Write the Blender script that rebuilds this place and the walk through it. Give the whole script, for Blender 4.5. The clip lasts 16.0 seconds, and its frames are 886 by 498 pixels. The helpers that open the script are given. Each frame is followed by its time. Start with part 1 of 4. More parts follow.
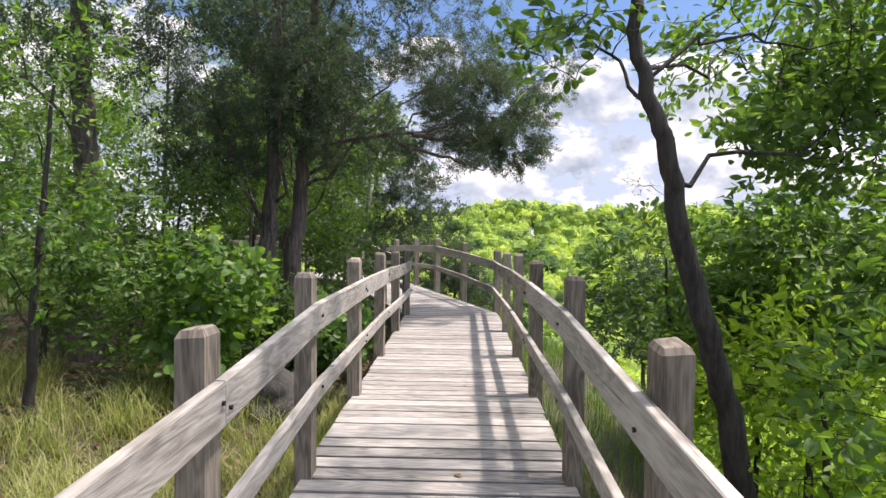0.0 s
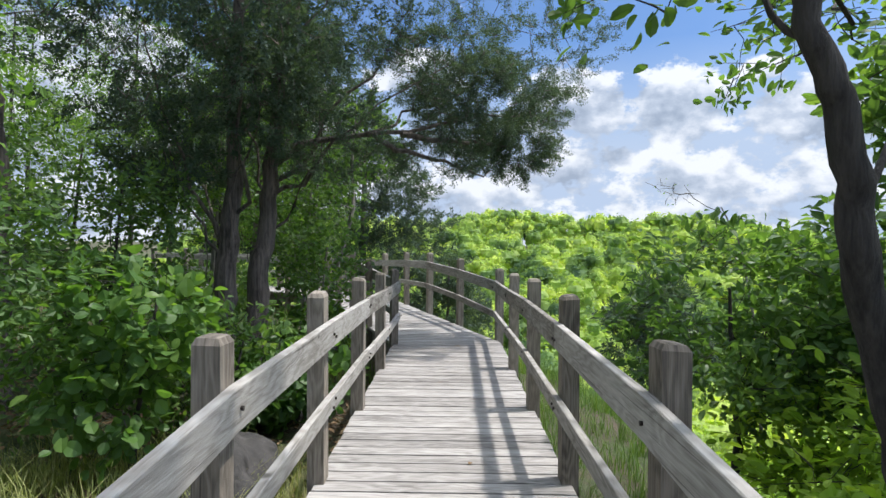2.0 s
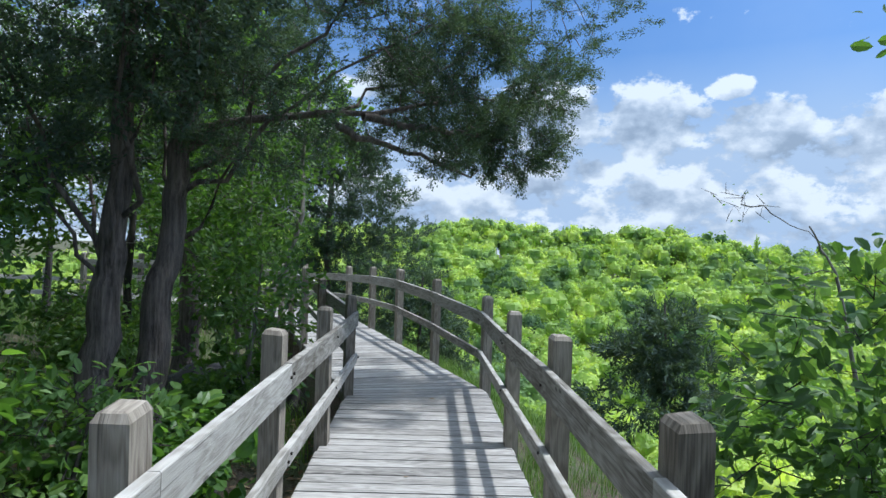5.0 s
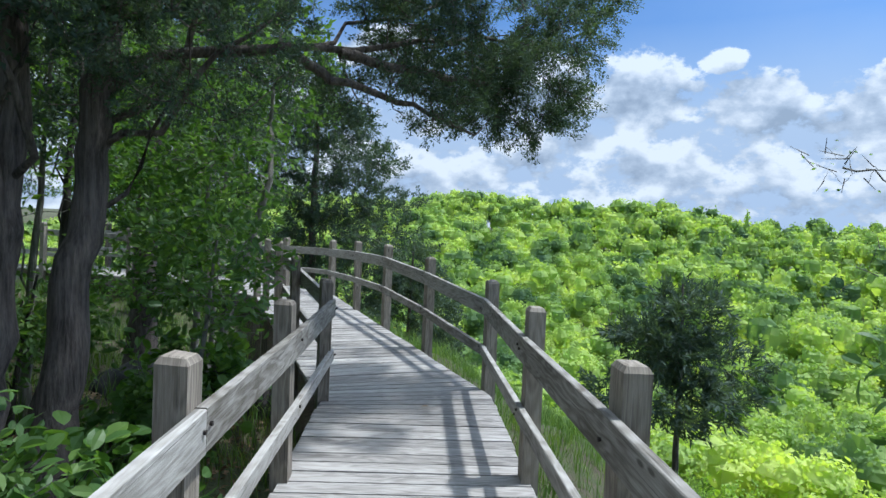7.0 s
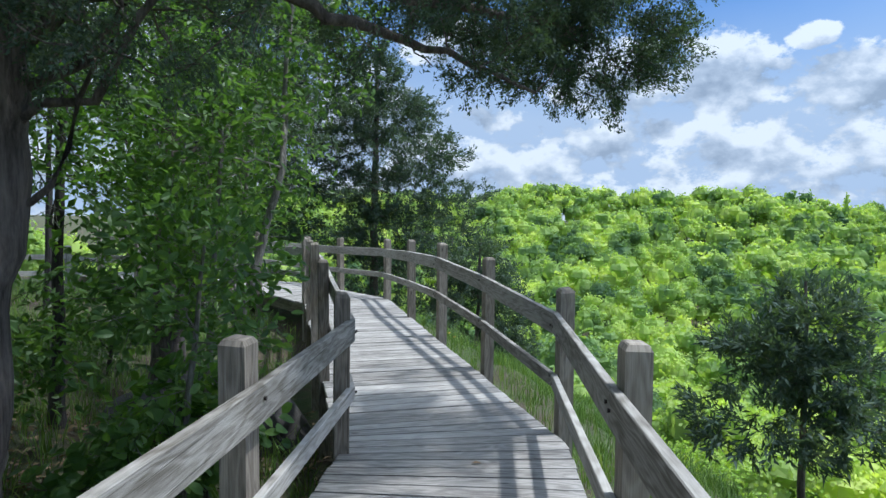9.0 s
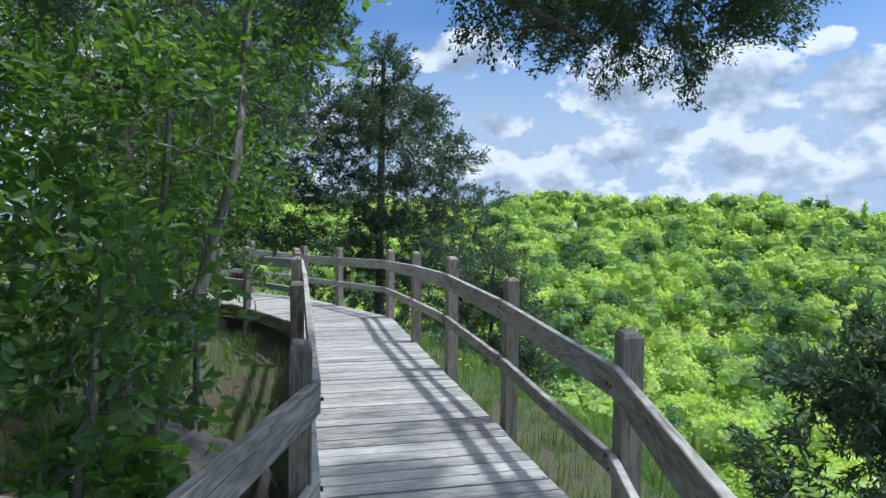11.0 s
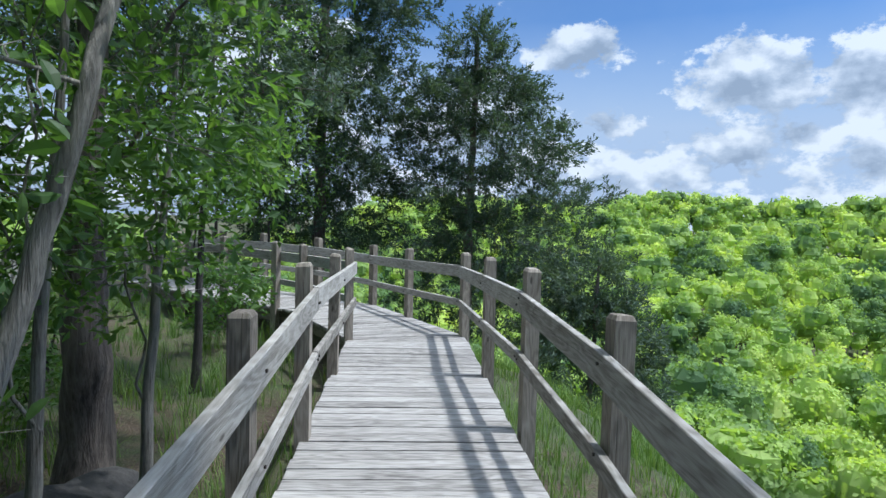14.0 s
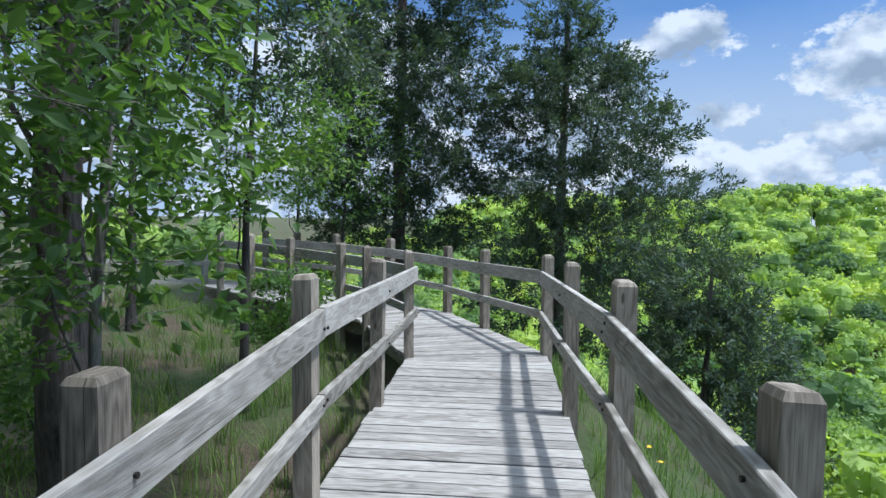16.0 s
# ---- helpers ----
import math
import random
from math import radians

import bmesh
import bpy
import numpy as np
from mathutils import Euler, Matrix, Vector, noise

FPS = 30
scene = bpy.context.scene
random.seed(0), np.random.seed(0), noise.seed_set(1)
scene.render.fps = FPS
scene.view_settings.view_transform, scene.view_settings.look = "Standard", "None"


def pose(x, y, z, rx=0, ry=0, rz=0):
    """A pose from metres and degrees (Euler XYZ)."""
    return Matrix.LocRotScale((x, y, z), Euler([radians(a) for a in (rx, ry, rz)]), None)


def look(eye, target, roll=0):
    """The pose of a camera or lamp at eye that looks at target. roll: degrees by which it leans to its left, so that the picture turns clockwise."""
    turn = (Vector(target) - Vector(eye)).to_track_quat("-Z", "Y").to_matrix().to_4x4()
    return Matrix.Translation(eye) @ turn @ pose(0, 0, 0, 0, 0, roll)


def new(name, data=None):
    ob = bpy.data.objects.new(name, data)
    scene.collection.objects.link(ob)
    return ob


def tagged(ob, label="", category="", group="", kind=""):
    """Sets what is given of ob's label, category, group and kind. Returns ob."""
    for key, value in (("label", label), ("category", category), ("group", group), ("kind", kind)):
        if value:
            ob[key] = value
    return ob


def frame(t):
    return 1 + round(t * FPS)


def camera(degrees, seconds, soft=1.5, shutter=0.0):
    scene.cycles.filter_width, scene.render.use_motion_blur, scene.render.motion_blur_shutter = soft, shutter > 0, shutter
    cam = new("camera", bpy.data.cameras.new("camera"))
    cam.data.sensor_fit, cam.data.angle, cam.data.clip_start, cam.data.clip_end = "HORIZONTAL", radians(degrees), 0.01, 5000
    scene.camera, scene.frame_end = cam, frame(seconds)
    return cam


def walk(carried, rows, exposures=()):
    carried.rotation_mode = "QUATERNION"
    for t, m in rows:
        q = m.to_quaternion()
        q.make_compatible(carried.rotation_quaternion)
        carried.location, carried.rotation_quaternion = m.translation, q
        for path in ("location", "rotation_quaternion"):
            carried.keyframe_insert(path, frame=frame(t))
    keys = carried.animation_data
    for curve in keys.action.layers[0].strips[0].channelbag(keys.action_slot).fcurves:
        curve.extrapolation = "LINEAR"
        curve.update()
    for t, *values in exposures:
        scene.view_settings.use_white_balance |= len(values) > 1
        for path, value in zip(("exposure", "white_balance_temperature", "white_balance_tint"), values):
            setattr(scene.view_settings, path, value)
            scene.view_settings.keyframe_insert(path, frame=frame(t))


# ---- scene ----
EXPOSURES = [(0.0, 1.36, 6850, 20), (1.0, 1.32, 6700, 18), (1.5, 1.22, 6600, 16), (2.0, 1.08, 6250, 12), (2.5, 0.97, 5900, 8), (3.5, 0.92, 5620, 7), (16.0, 0.92, 5620, 8)]
cam = camera(71.2, 16.0)
PATH = [
    (0, (0.418, -0.531, 1.3), (0.318, 1.466, 1.242), 0.6),
    (0.5, (0.38, -0.235, 1.32), (0.262, 1.76, 1.257), 0.6),
    (1, (0.315, 0.16, 1.335), (0.207, 2.156, 1.287), 0.2),
    (1.5, (0.325, 0.54, 1.355), (0.241, 2.538, 1.327), 0.1),
    (2, (0.312, 0.818, 1.374), (0.24, 2.817, 1.349), 0.6),
    (2.5, (0.333, 1.127, 1.371), (0.285, 3.126, 1.358), 0.6),
    (3, (0.352, 1.44, 1.421), (0.308, 3.44, 1.425), 0.5),
    (3.5, (0.337, 1.767, 1.438), (0.297, 3.767, 1.445), 0.0),
    (5.8, (0.222, 3.167, 1.509), (0.237, 5.167, 1.497), 3.3),
    (6, (0.23, 3.249, 1.508), (0.166, 5.248, 1.48), 2.0),
    (6.5, (0.174, 3.596, 1.51), (0.16, 5.595, 1.444), 2.7),
    (7, (0.198, 3.939, 1.507), (0.246, 5.937, 1.42), 2.5),
    (7.5, (0.239, 4.276, 1.487), (0.24, 6.274, 1.387), 1.8),
    (8, (0.251, 4.609, 1.504), (0.21, 6.606, 1.389), 1.5),
    (8.5, (0.328, 4.918, 1.501), (0.206, 6.912, 1.399), 1.1),
    (9, (0.363, 5.277, 1.481), (0.172, 7.265, 1.374), 0.6),
    (9.2, (0.366, 5.433, 1.459), (0.16, 7.42, 1.356), 1.1),
    (11.5, (0.184, 6.849, 1.504), (-0.061, 8.832, 1.419), 0.2),
    (12, (0.135, 7.171, 1.466), (-0.158, 9.147, 1.365), 0.0),
    (12.5, (0.128, 7.518, 1.475), (-0.205, 9.487, 1.358), -0.0),
    (13, (0.179, 7.86, 1.478), (-0.211, 9.819, 1.37), 0.1),
    (13.5, (0.186, 8.194, 1.473), (-0.277, 10.137, 1.377), 0.7),
    (14, (0.225, 8.496, 1.467), (-0.33, 10.415, 1.373), 1.7),
    (14.5, (0.258, 8.829, 1.45), (-0.391, 10.719, 1.358), 2.1),
    (15, (0.154, 9.119, 1.469), (-0.538, 10.994, 1.384), 1.8),
    (15.5, (0.132, 9.438, 1.486), (-0.606, 11.295, 1.401), 1.4),
    (16, (0.107, 9.698, 1.448), (-0.742, 11.506, 1.344), 0.8),
]
walk(cam, [(t, look(eye, target, roll)) for t, eye, target, roll in PATH], EXPOSURES)

# ---- world, sun ----
SUN_AZ, SUN_EL = 76.0, 66.0      # to the right of +y, above the horizon


def node(tree, kind, **values):
    n = tree.nodes.new(kind)
    for key, value in values.items():
        if key in n.inputs:
            n.inputs[key].default_value = value
    return n


def calc(tree, op, a, b=None, c=None, clamp=False):
    n = tree.nodes.new("ShaderNodeMath")
    n.operation, n.use_clamp = op, clamp
    for i, v in enumerate((a, b, c)):
        if v is None:
            continue
        if isinstance(v, (int, float)):
            n.inputs[i].default_value = v
        else:
            tree.links.new(v, n.inputs[i])
    return n.outputs[0]


def mixed(tree, fac, a, b, mode="MIX"):
    n = tree.nodes.new("ShaderNodeMix")
    n.data_type, n.blend_type = "RGBA", mode
    for sock, v in ((n.inputs[0], fac), (n.inputs[6], a), (n.inputs[7], b)):
        if isinstance(v, (int, float)):
            sock.default_value = v
        elif isinstance(v, tuple):
            sock.default_value = (*v, 1.0)[:4]
        else:
            tree.links.new(v, sock)
    return n.outputs[2]


def ramp(tree, fac, stops):
    n = tree.nodes.new("ShaderNodeValToRGB")
    while len(n.color_ramp.elements) < len(stops):
        n.color_ramp.elements.new(0.5)
    for e, (at, col) in zip(n.color_ramp.elements, stops):
        e.position, e.color = at, (*col, 1.0)
    tree.links.new(fac, n.inputs[0])
    return n.outputs[0]


def build_world():
    world = bpy.data.worlds.new("world")
    world.use_nodes = True
    tree = world.node_tree
    tree.nodes.clear()
    out, back = tree.nodes.new("ShaderNodeOutputWorld"), tree.nodes.new("ShaderNodeBackground")
    sky = tree.nodes.new("ShaderNodeTexSky")
    sky.sky_type, sky.sun_disc = "NISHITA", False
    sky.sun_elevation, sky.sun_rotation = radians(SUN_EL), radians(SUN_AZ)
    sky.air_density, sky.dust_density, sky.ozone_density = 1.0, 0.6, 1.6
    coord = tree.nodes.new("ShaderNodeTexCoord")
    sep = tree.nodes.new("ShaderNodeSeparateXYZ")
    tree.links.new(coord.outputs["Generated"], sep.inputs[0])
    az = calc(tree, "ARCTAN2", sep.outputs[0], sep.outputs[1])
    el = calc(tree, "ARCSINE", sep.outputs[2])
    # cumulus heaps: azimuth, elevation, half width, half height in degrees
    heaps = [(18.5, 11.6, 5.6, 4.3), (9.5, 12.4, 6.8, 3.4), (24.7, 14.2, 2.1, 1.1), (27.5, 10.4, 5.0, 3.1), (-4.8, 15.2, 4.8, 2.3), (-1.2, 8.7, 3.0, 1.8),
             (8.9, 6.6, 2.6, 2.0), (14.5, 7.4, 3.4, 1.6), (3.5, 5.0, 5.0, 1.6), (21.0, 5.4, 7.0, 2.0), (-14.0, 9.0, 7.0, 5.0), (40.0, 9.0, 9.0, 5.0), (-32.0, 12.0, 12.0, 7.0)]
    rise = None
    heap = None
    for a, e, w, h in heaps:
        da = calc(tree, "DIVIDE", calc(tree, "SUBTRACT", az, radians(a)), radians(w))
        de = calc(tree, "DIVIDE", calc(tree, "SUBTRACT", el, radians(e)), radians(h))
        d2 = calc(tree, "ADD", calc(tree, "MULTIPLY", da, da), calc(tree, "MULTIPLY", de, de))
        v = calc(tree, "SUBTRACT", 1.0, d2)
        if heap is None:
            heap, rise = v, de
        else:
            more = calc(tree, "GREATER_THAN", v, heap)
            rise = calc(tree, "ADD", rise, calc(tree, "MULTIPLY", more, calc(tree, "SUBTRACT", de, rise)))
            heap = calc(tree, "MAXIMUM", heap, v)
    heap = calc(tree, "MAXIMUM", heap, -1.0)
    flat = tree.nodes.new("ShaderNodeCombineXYZ")
    tree.links.new(az, flat.inputs[0])
    tree.links.new(calc(tree, "MULTIPLY", el, 1.45), flat.inputs[1])

    def fbm(scale, detail, rough, lift=0.0):
        n = node(tree, "ShaderNodeTexNoise", Scale=scale, Detail=detail, Roughness=rough)
        shift = tree.nodes.new("ShaderNodeVectorMath")
        shift.operation = "ADD"
        shift.inputs[1].default_value = (0.0, lift, 0.37)
        tree.links.new(flat.outputs[0], shift.inputs[0])
        tree.links.new(shift.outputs[0], n.inputs["Vector"])
        return n.outputs[0]

    puff, above = fbm(13.0, 9.0, 0.6), fbm(13.0, 7.0, 0.58, 0.03)
    low = calc(tree, "MULTIPLY", calc(tree, "SUBTRACT", radians(8.5), el), 9.0)
    field = calc(tree, "MAXIMUM", calc(tree, "MULTIPLY_ADD", heap, 0.75, -0.08), calc(tree, "MINIMUM", low, 0.24))
    # unseen broken cloud overhead and behind, added as fill light for the shadows
    high = calc(tree, "MINIMUM", calc(tree, "MULTIPLY", calc(tree, "SUBTRACT", el, radians(26.0)), 3.0), 0.5)
    field = calc(tree, "MAXIMUM", field, high)
    cover = calc(tree, "ADD", field, calc(tree, "MULTIPLY", calc(tree, "SUBTRACT", puff, 0.5), 2.1))
    cover = calc(tree, "ADD", cover, calc(tree, "MULTIPLY", calc(tree, "SUBTRACT", fbm(46.0, 5.0, 0.62, 1.7), 0.5), 1.1))
    mask = node(tree, "ShaderNodeMapRange")
    mask.interpolation_type = "SMOOTHSTEP"
    mask.inputs[1].default_value, mask.inputs[2].default_value = 0.0, 0.32
    tree.links.new(cover, mask.inputs[0])
    wisp = calc(tree, "MULTIPLY", fbm(3.0, 5.0, 0.6, 3.0), 0.34)
    soft, over = fbm(6.5, 3.5, 0.5), fbm(6.5, 3.0, 0.5, 0.05)
    lit = calc(tree, "ADD", calc(tree, "MULTIPLY", calc(tree, "SUBTRACT", soft, over), 1.7), calc(tree, "MULTIPLY", calc(tree, "SUBTRACT", puff, above), 1.8))
    body = calc(tree, "MULTIPLY", calc(tree, "MINIMUM", calc(tree, "MAXIMUM", rise, -1.0), 1.0), 0.34)
    shade = calc(tree, "ADD", calc(tree, "ADD", lit, 0.56), calc(tree, "MULTIPLY", body, calc(tree, "MAXIMUM", heap, 0.0)))
    cloud = ramp(tree, shade, [(0.12, (1.3, 1.55, 1.9)), (0.45, (1.95, 2.2, 2.55)), (0.85, (3.3, 3.4, 3.5))])
    deep = mixed(tree, 1.0, sky.outputs[0], (0.23, 0.34, 0.46), "MULTIPLY")
    thin = calc(tree, "MULTIPLY_ADD", calc(tree, "MULTIPLY", calc(tree, "SUBTRACT", radians(17.5), el), 6.0, None, True), 0.9, wisp, True)
    blue = mixed(tree, thin, deep, (1.8, 2.2, 2.8))
    colour = mixed(tree, calc(tree, "MULTIPLY", mask.outputs[0], 0.93), blue, cloud)
    # cloud and haze brightened near the sun, out of view, added to fill shadows
    toward = tree.nodes.new("ShaderNodeVectorMath")
    toward.operation = "DOT_PRODUCT"
    sa, se = radians(SUN_AZ), radians(SUN_EL)
    toward.inputs[1].default_value = (math.sin(sa) * math.cos(se), math.cos(sa) * math.cos(se), math.sin(se))
    tree.links.new(coord.outputs["Generated"], toward.inputs[0])
    near = calc(tree, "POWER", calc(tree, "MAXIMUM", toward.outputs["Value"], 0.0), 5.0)
    fill_gain = tree.nodes.new("ShaderNodeCombineXYZ")
    for k in range(3):
        tree.links.new(calc(tree, "MULTIPLY_ADD", near, 2.6, 1.0), fill_gain.inputs[k])
    colour = mixed(tree, 1.0, colour, fill_gain.outputs[0], "MULTIPLY")
    tree.links.new(colour, back.inputs[0])
    back.inputs[1].default_value = 0.14
    tree.links.new(back.outputs[0], out.inputs[0])
    scene.world = world


build_world()
sun_data = bpy.data.lights.new("sun", "SUN")
sun_data.energy, sun_data.angle, sun_data.color = 2.6, radians(2.4), (1.0, 0.95, 0.87)
a, e = radians(SUN_AZ), radians(SUN_EL)
sun = new("sun", sun_data)
sun.matrix_world = look((60 * math.sin(a) * math.cos(e), 60 * math.cos(a) * math.cos(e), 60 * math.sin(e)), (0, 0, 0))


# ---- materials ----
def material(name):
    m = bpy.data.materials.new(name)
    m.use_nodes = True
    tree = m.node_tree
    tree.nodes.clear()
    out = tree.nodes.new("ShaderNodeOutputMaterial")
    return m, tree, out


def bump(tree, height, strength, distance):
    n = node(tree, "ShaderNodeBump", Strength=strength, Distance=distance)
    tree.links.new(height, n.inputs["Height"])
    return n.outputs[0]


def noise_at(tree, vector, scale, detail=4.0, rough=0.55, stretch=None):
    if stretch:
        m = tree.nodes.new("ShaderNodeMapping")
        m.inputs["Scale"].default_value = stretch
        tree.links.new(vector, m.inputs[0])
        vector = m.outputs[0]
    n = node(tree, "ShaderNodeTexNoise", Scale=scale, Detail=detail, Roughness=rough)
    tree.links.new(vector, n.inputs["Vector"])
    return n.outputs[0]


def wood_material(name, dark, mid, light, rough=0.8, figure=0.16):
    """Weathered timber: u runs along the board, v across it, in metres."""
    m, tree, out = material(name)
    uv = tree.nodes.new("ShaderNodeUVMap")
    info = tree.nodes.new("ShaderNodeObjectInfo")
    shift = tree.nodes.new("ShaderNodeCombineXYZ")
    for i, k in enumerate((37.0, 11.0, 53.0)):
        tree.links.new(calc(tree, "MULTIPLY", info.outputs["Random"], k), shift.inputs[i])
    add = tree.nodes.new("ShaderNodeVectorMath")
    tree.links.new(uv.outputs[0], add.inputs[0])
    tree.links.new(shift.outputs[0], add.inputs[1])
    v = add.outputs[0]
    warp = noise_at(tree, v, 1.0, 3.0, 0.5, (1.3, 7.0, 1.0))
    rings = calc(tree, "SINE", calc(tree, "MULTIPLY", warp, 70.0))
    rings = calc(tree, "MULTIPLY_ADD", rings, 0.5, 0.5)
    fine = noise_at(tree, v, 1.0, 5.0, 0.7, (5.0, 190.0, 1.0))
    blotch = noise_at(tree, v, 1.0, 4.0, 0.6, (2.2, 9.0, 1.0))
    tone = calc(tree, "ADD", calc(tree, "MULTIPLY", fine, 0.62), calc(tree, "MULTIPLY", rings, figure))
    tone = calc(tree, "ADD", tone, calc(tree, "MULTIPLY", calc(tree, "SUBTRACT", blotch, 0.5), 0.55))
    tone = calc(tree, "ADD", tone, calc(tree, "MULTIPLY", calc(tree, "SUBTRACT", info.outputs["Random"], 0.5), 0.22))
    col = ramp(tree, tone, [(0.12, dark), (0.42, mid), (0.72, light)])
    vor = tree.nodes.new("ShaderNodeTexVoronoi")
    vor.inputs["Scale"].default_value = 1.0
    mp = tree.nodes.new("ShaderNodeMapping")
    mp.inputs["Scale"].default_value = (2.4, 7.5, 1.0)
    tree.links.new(v, mp.inputs[0])
    tree.links.new(mp.outputs[0], vor.inputs["Vector"])
    knot = node(tree, "ShaderNodeMapRange")
    knot.inputs[1].default_value, knot.inputs[2].default_value, knot.inputs[3].default_value, knot.inputs[4].default_value = 0.045, 0.085, 1.0, 0.0
    tree.links.new(vor.outputs["Distance"], knot.inputs[0])
    col = mixed(tree, calc(tree, "MULTIPLY", knot.outputs[0], 0.75), col, tuple(0.45 * c for c in dark))
    # dark checks along the grain
    check = node(tree, "ShaderNodeMapRange")
    check.inputs[1].default_value, check.inputs[2].default_value, check.inputs[3].default_value, check.inputs[4].default_value = 0.30, 0.36, 1.0, 0.0
    tree.links.new(noise_at(tree, v, 1.0, 2.0, 0.5, (1.1, 85.0, 1.0)), check.inputs[0])
    col = mixed(tree, calc(tree, "MULTIPLY", check.outputs[0], 0.6), col, tuple(0.5 * c for c in dark))
    p = node(tree, "ShaderNodeBsdfPrincipled", Roughness=rough)
    p.inputs["Specular IOR Level"].default_value = 0.25
    tree.links.new(col, p.inputs["Base Color"])
    high = calc(tree, "SUBTRACT", calc(tree, "MULTIPLY_ADD", rings, 0.25, fine), check.outputs[0])
    tree.links.new(bump(tree, high, 0.55, 0.003), p.inputs["Normal"])
    tree.links.new(p.outputs[0], out.inputs[0])
    return m


def leaf_material(name, stops, translucent=0.4, rough=0.45, gloss=0.35, patch_scale=1.1, patch_gain=1.0, grain=0.6, middle=0.5):
    m, tree, out = material(name)
    geo, info = tree.nodes.new("ShaderNodeNewGeometry"), tree.nodes.new("ShaderNodeObjectInfo")
    at = tree.nodes.new("ShaderNodeTexCoord")
    patch = noise_at(tree, at.outputs["Object"], patch_scale, 2.0)
    f = calc(tree, "ADD", calc(tree, "MULTIPLY_ADD", geo.outputs["Random Per Island"], grain, 0.3 - 0.5 * grain), calc(tree, "MULTIPLY", calc(tree, "SUBTRACT", patch, middle), patch_gain))
    f = calc(tree, "ADD", f, calc(tree, "MULTIPLY", info.outputs["Random"], 0.25))
    col = ramp(tree, f, stops)
    p = node(tree, "ShaderNodeBsdfPrincipled", Roughness=rough)
    p.inputs["Specular IOR Level"].default_value = gloss
    tree.links.new(col, p.inputs["Base Color"])
    tr = tree.nodes.new("ShaderNodeBsdfTranslucent")
    tree.links.new(mixed(tree, 1.0, col, (1.5, 1.6, 0.5), "MULTIPLY"), tr.inputs[0])
    mix = tree.nodes.new("ShaderNodeMixShader")
    mix.inputs[0].default_value = translucent
    tree.links.new(p.outputs[0], mix.inputs[1])
    tree.links.new(tr.outputs[0], mix.inputs[2])
    tree.links.new(mix.outputs[0], out.inputs[0])
    return m


def bark_material(name, dark, light, fissure=22.0):
    m, tree, out = material(name)
    at = tree.nodes.new("ShaderNodeTexCoord")
    v = at.outputs["Object"]
    strips = noise_at(tree, v, fissure, 6.0, 0.65, (1.0, 1.0, 0.09))
    fine = noise_at(tree, v, 90.0, 3.0, 0.6, (1.0, 1.0, 0.25))
    patch = noise_at(tree, v, 3.0, 3.0)
    tone = calc(tree, "ADD", calc(tree, "MULTIPLY", strips, 0.75), calc(tree, "MULTIPLY", fine, 0.2))
    tone = calc(tree, "ADD", tone, calc(tree, "MULTIPLY", calc(tree, "SUBTRACT", patch, 0.5), 0.3))
    col = ramp(tree, tone, [(0.33, dark), (0.66, light)])
    p = node(tree, "ShaderNodeBsdfPrincipled", Roughness=0.9)
    tree.links.new(col, p.inputs["Base Color"])
    tree.links.new(bump(tree, strips, 1.0, 0.03), p.inputs["Normal"])
    tree.links.new(p.outputs[0], out.inputs[0])
    return m


def ground_material():
    m, tree, out = material("ground_litter_and_grass")
    at = tree.nodes.new("ShaderNodeTexCoord")
    v = at.outputs["Object"]
    big, mid, fine = noise_at(tree, v, 0.45, 4.0), noise_at(tree, v, 5.0, 5.0, 0.65), noise_at(tree, v, 42.0, 4.0, 0.7)
    litter = ramp(tree, fine, [(0.3, (0.03, 0.023, 0.016)), (0.52, (0.09, 0.065, 0.042)), (0.75, (0.19, 0.145, 0.095))])
    grass = ramp(tree, fine, [(0.3, (0.03, 0.05, 0.014)), (0.7, (0.085, 0.12, 0.035))])
    f = node(tree, "ShaderNodeMapRange")
    f.inputs[1].default_value, f.inputs[2].default_value = 0.42, 0.58
    tree.links.new(calc(tree, "ADD", calc(tree, "MULTIPLY", big, 0.6), calc(tree, "MULTIPLY", mid, 0.4)), f.inputs[0])
    col = mixed(tree, f.outputs[0], litter, grass)
    p = node(tree, "ShaderNodeBsdfPrincipled", Roughness=0.95)
    tree.links.new(col, p.inputs["Base Color"])
    tree.links.new(bump(tree, calc(tree, "ADD", fine, mid), 0.8, 0.05), p.inputs["Normal"])
    tree.links.new(p.outputs[0], out.inputs[0])
    return m


def plain_material(name, colour, rough=0.6, metal=0.0):
    m, tree, out = material(name)
    at = tree.nodes.new("ShaderNodeTexCoord")
    n = noise_at(tree, at.outputs["Object"], 40.0, 3.0)
    p = node(tree, "ShaderNodeBsdfPrincipled", Roughness=rough, Metallic=metal)
    tree.links.new(mixed(tree, n, tuple(0.75 * c for c in colour), tuple(min(1.0, 1.2 * c) for c in colour)), p.inputs["Base Color"])
    tree.links.new(p.outputs[0], out.inputs[0])
    return m


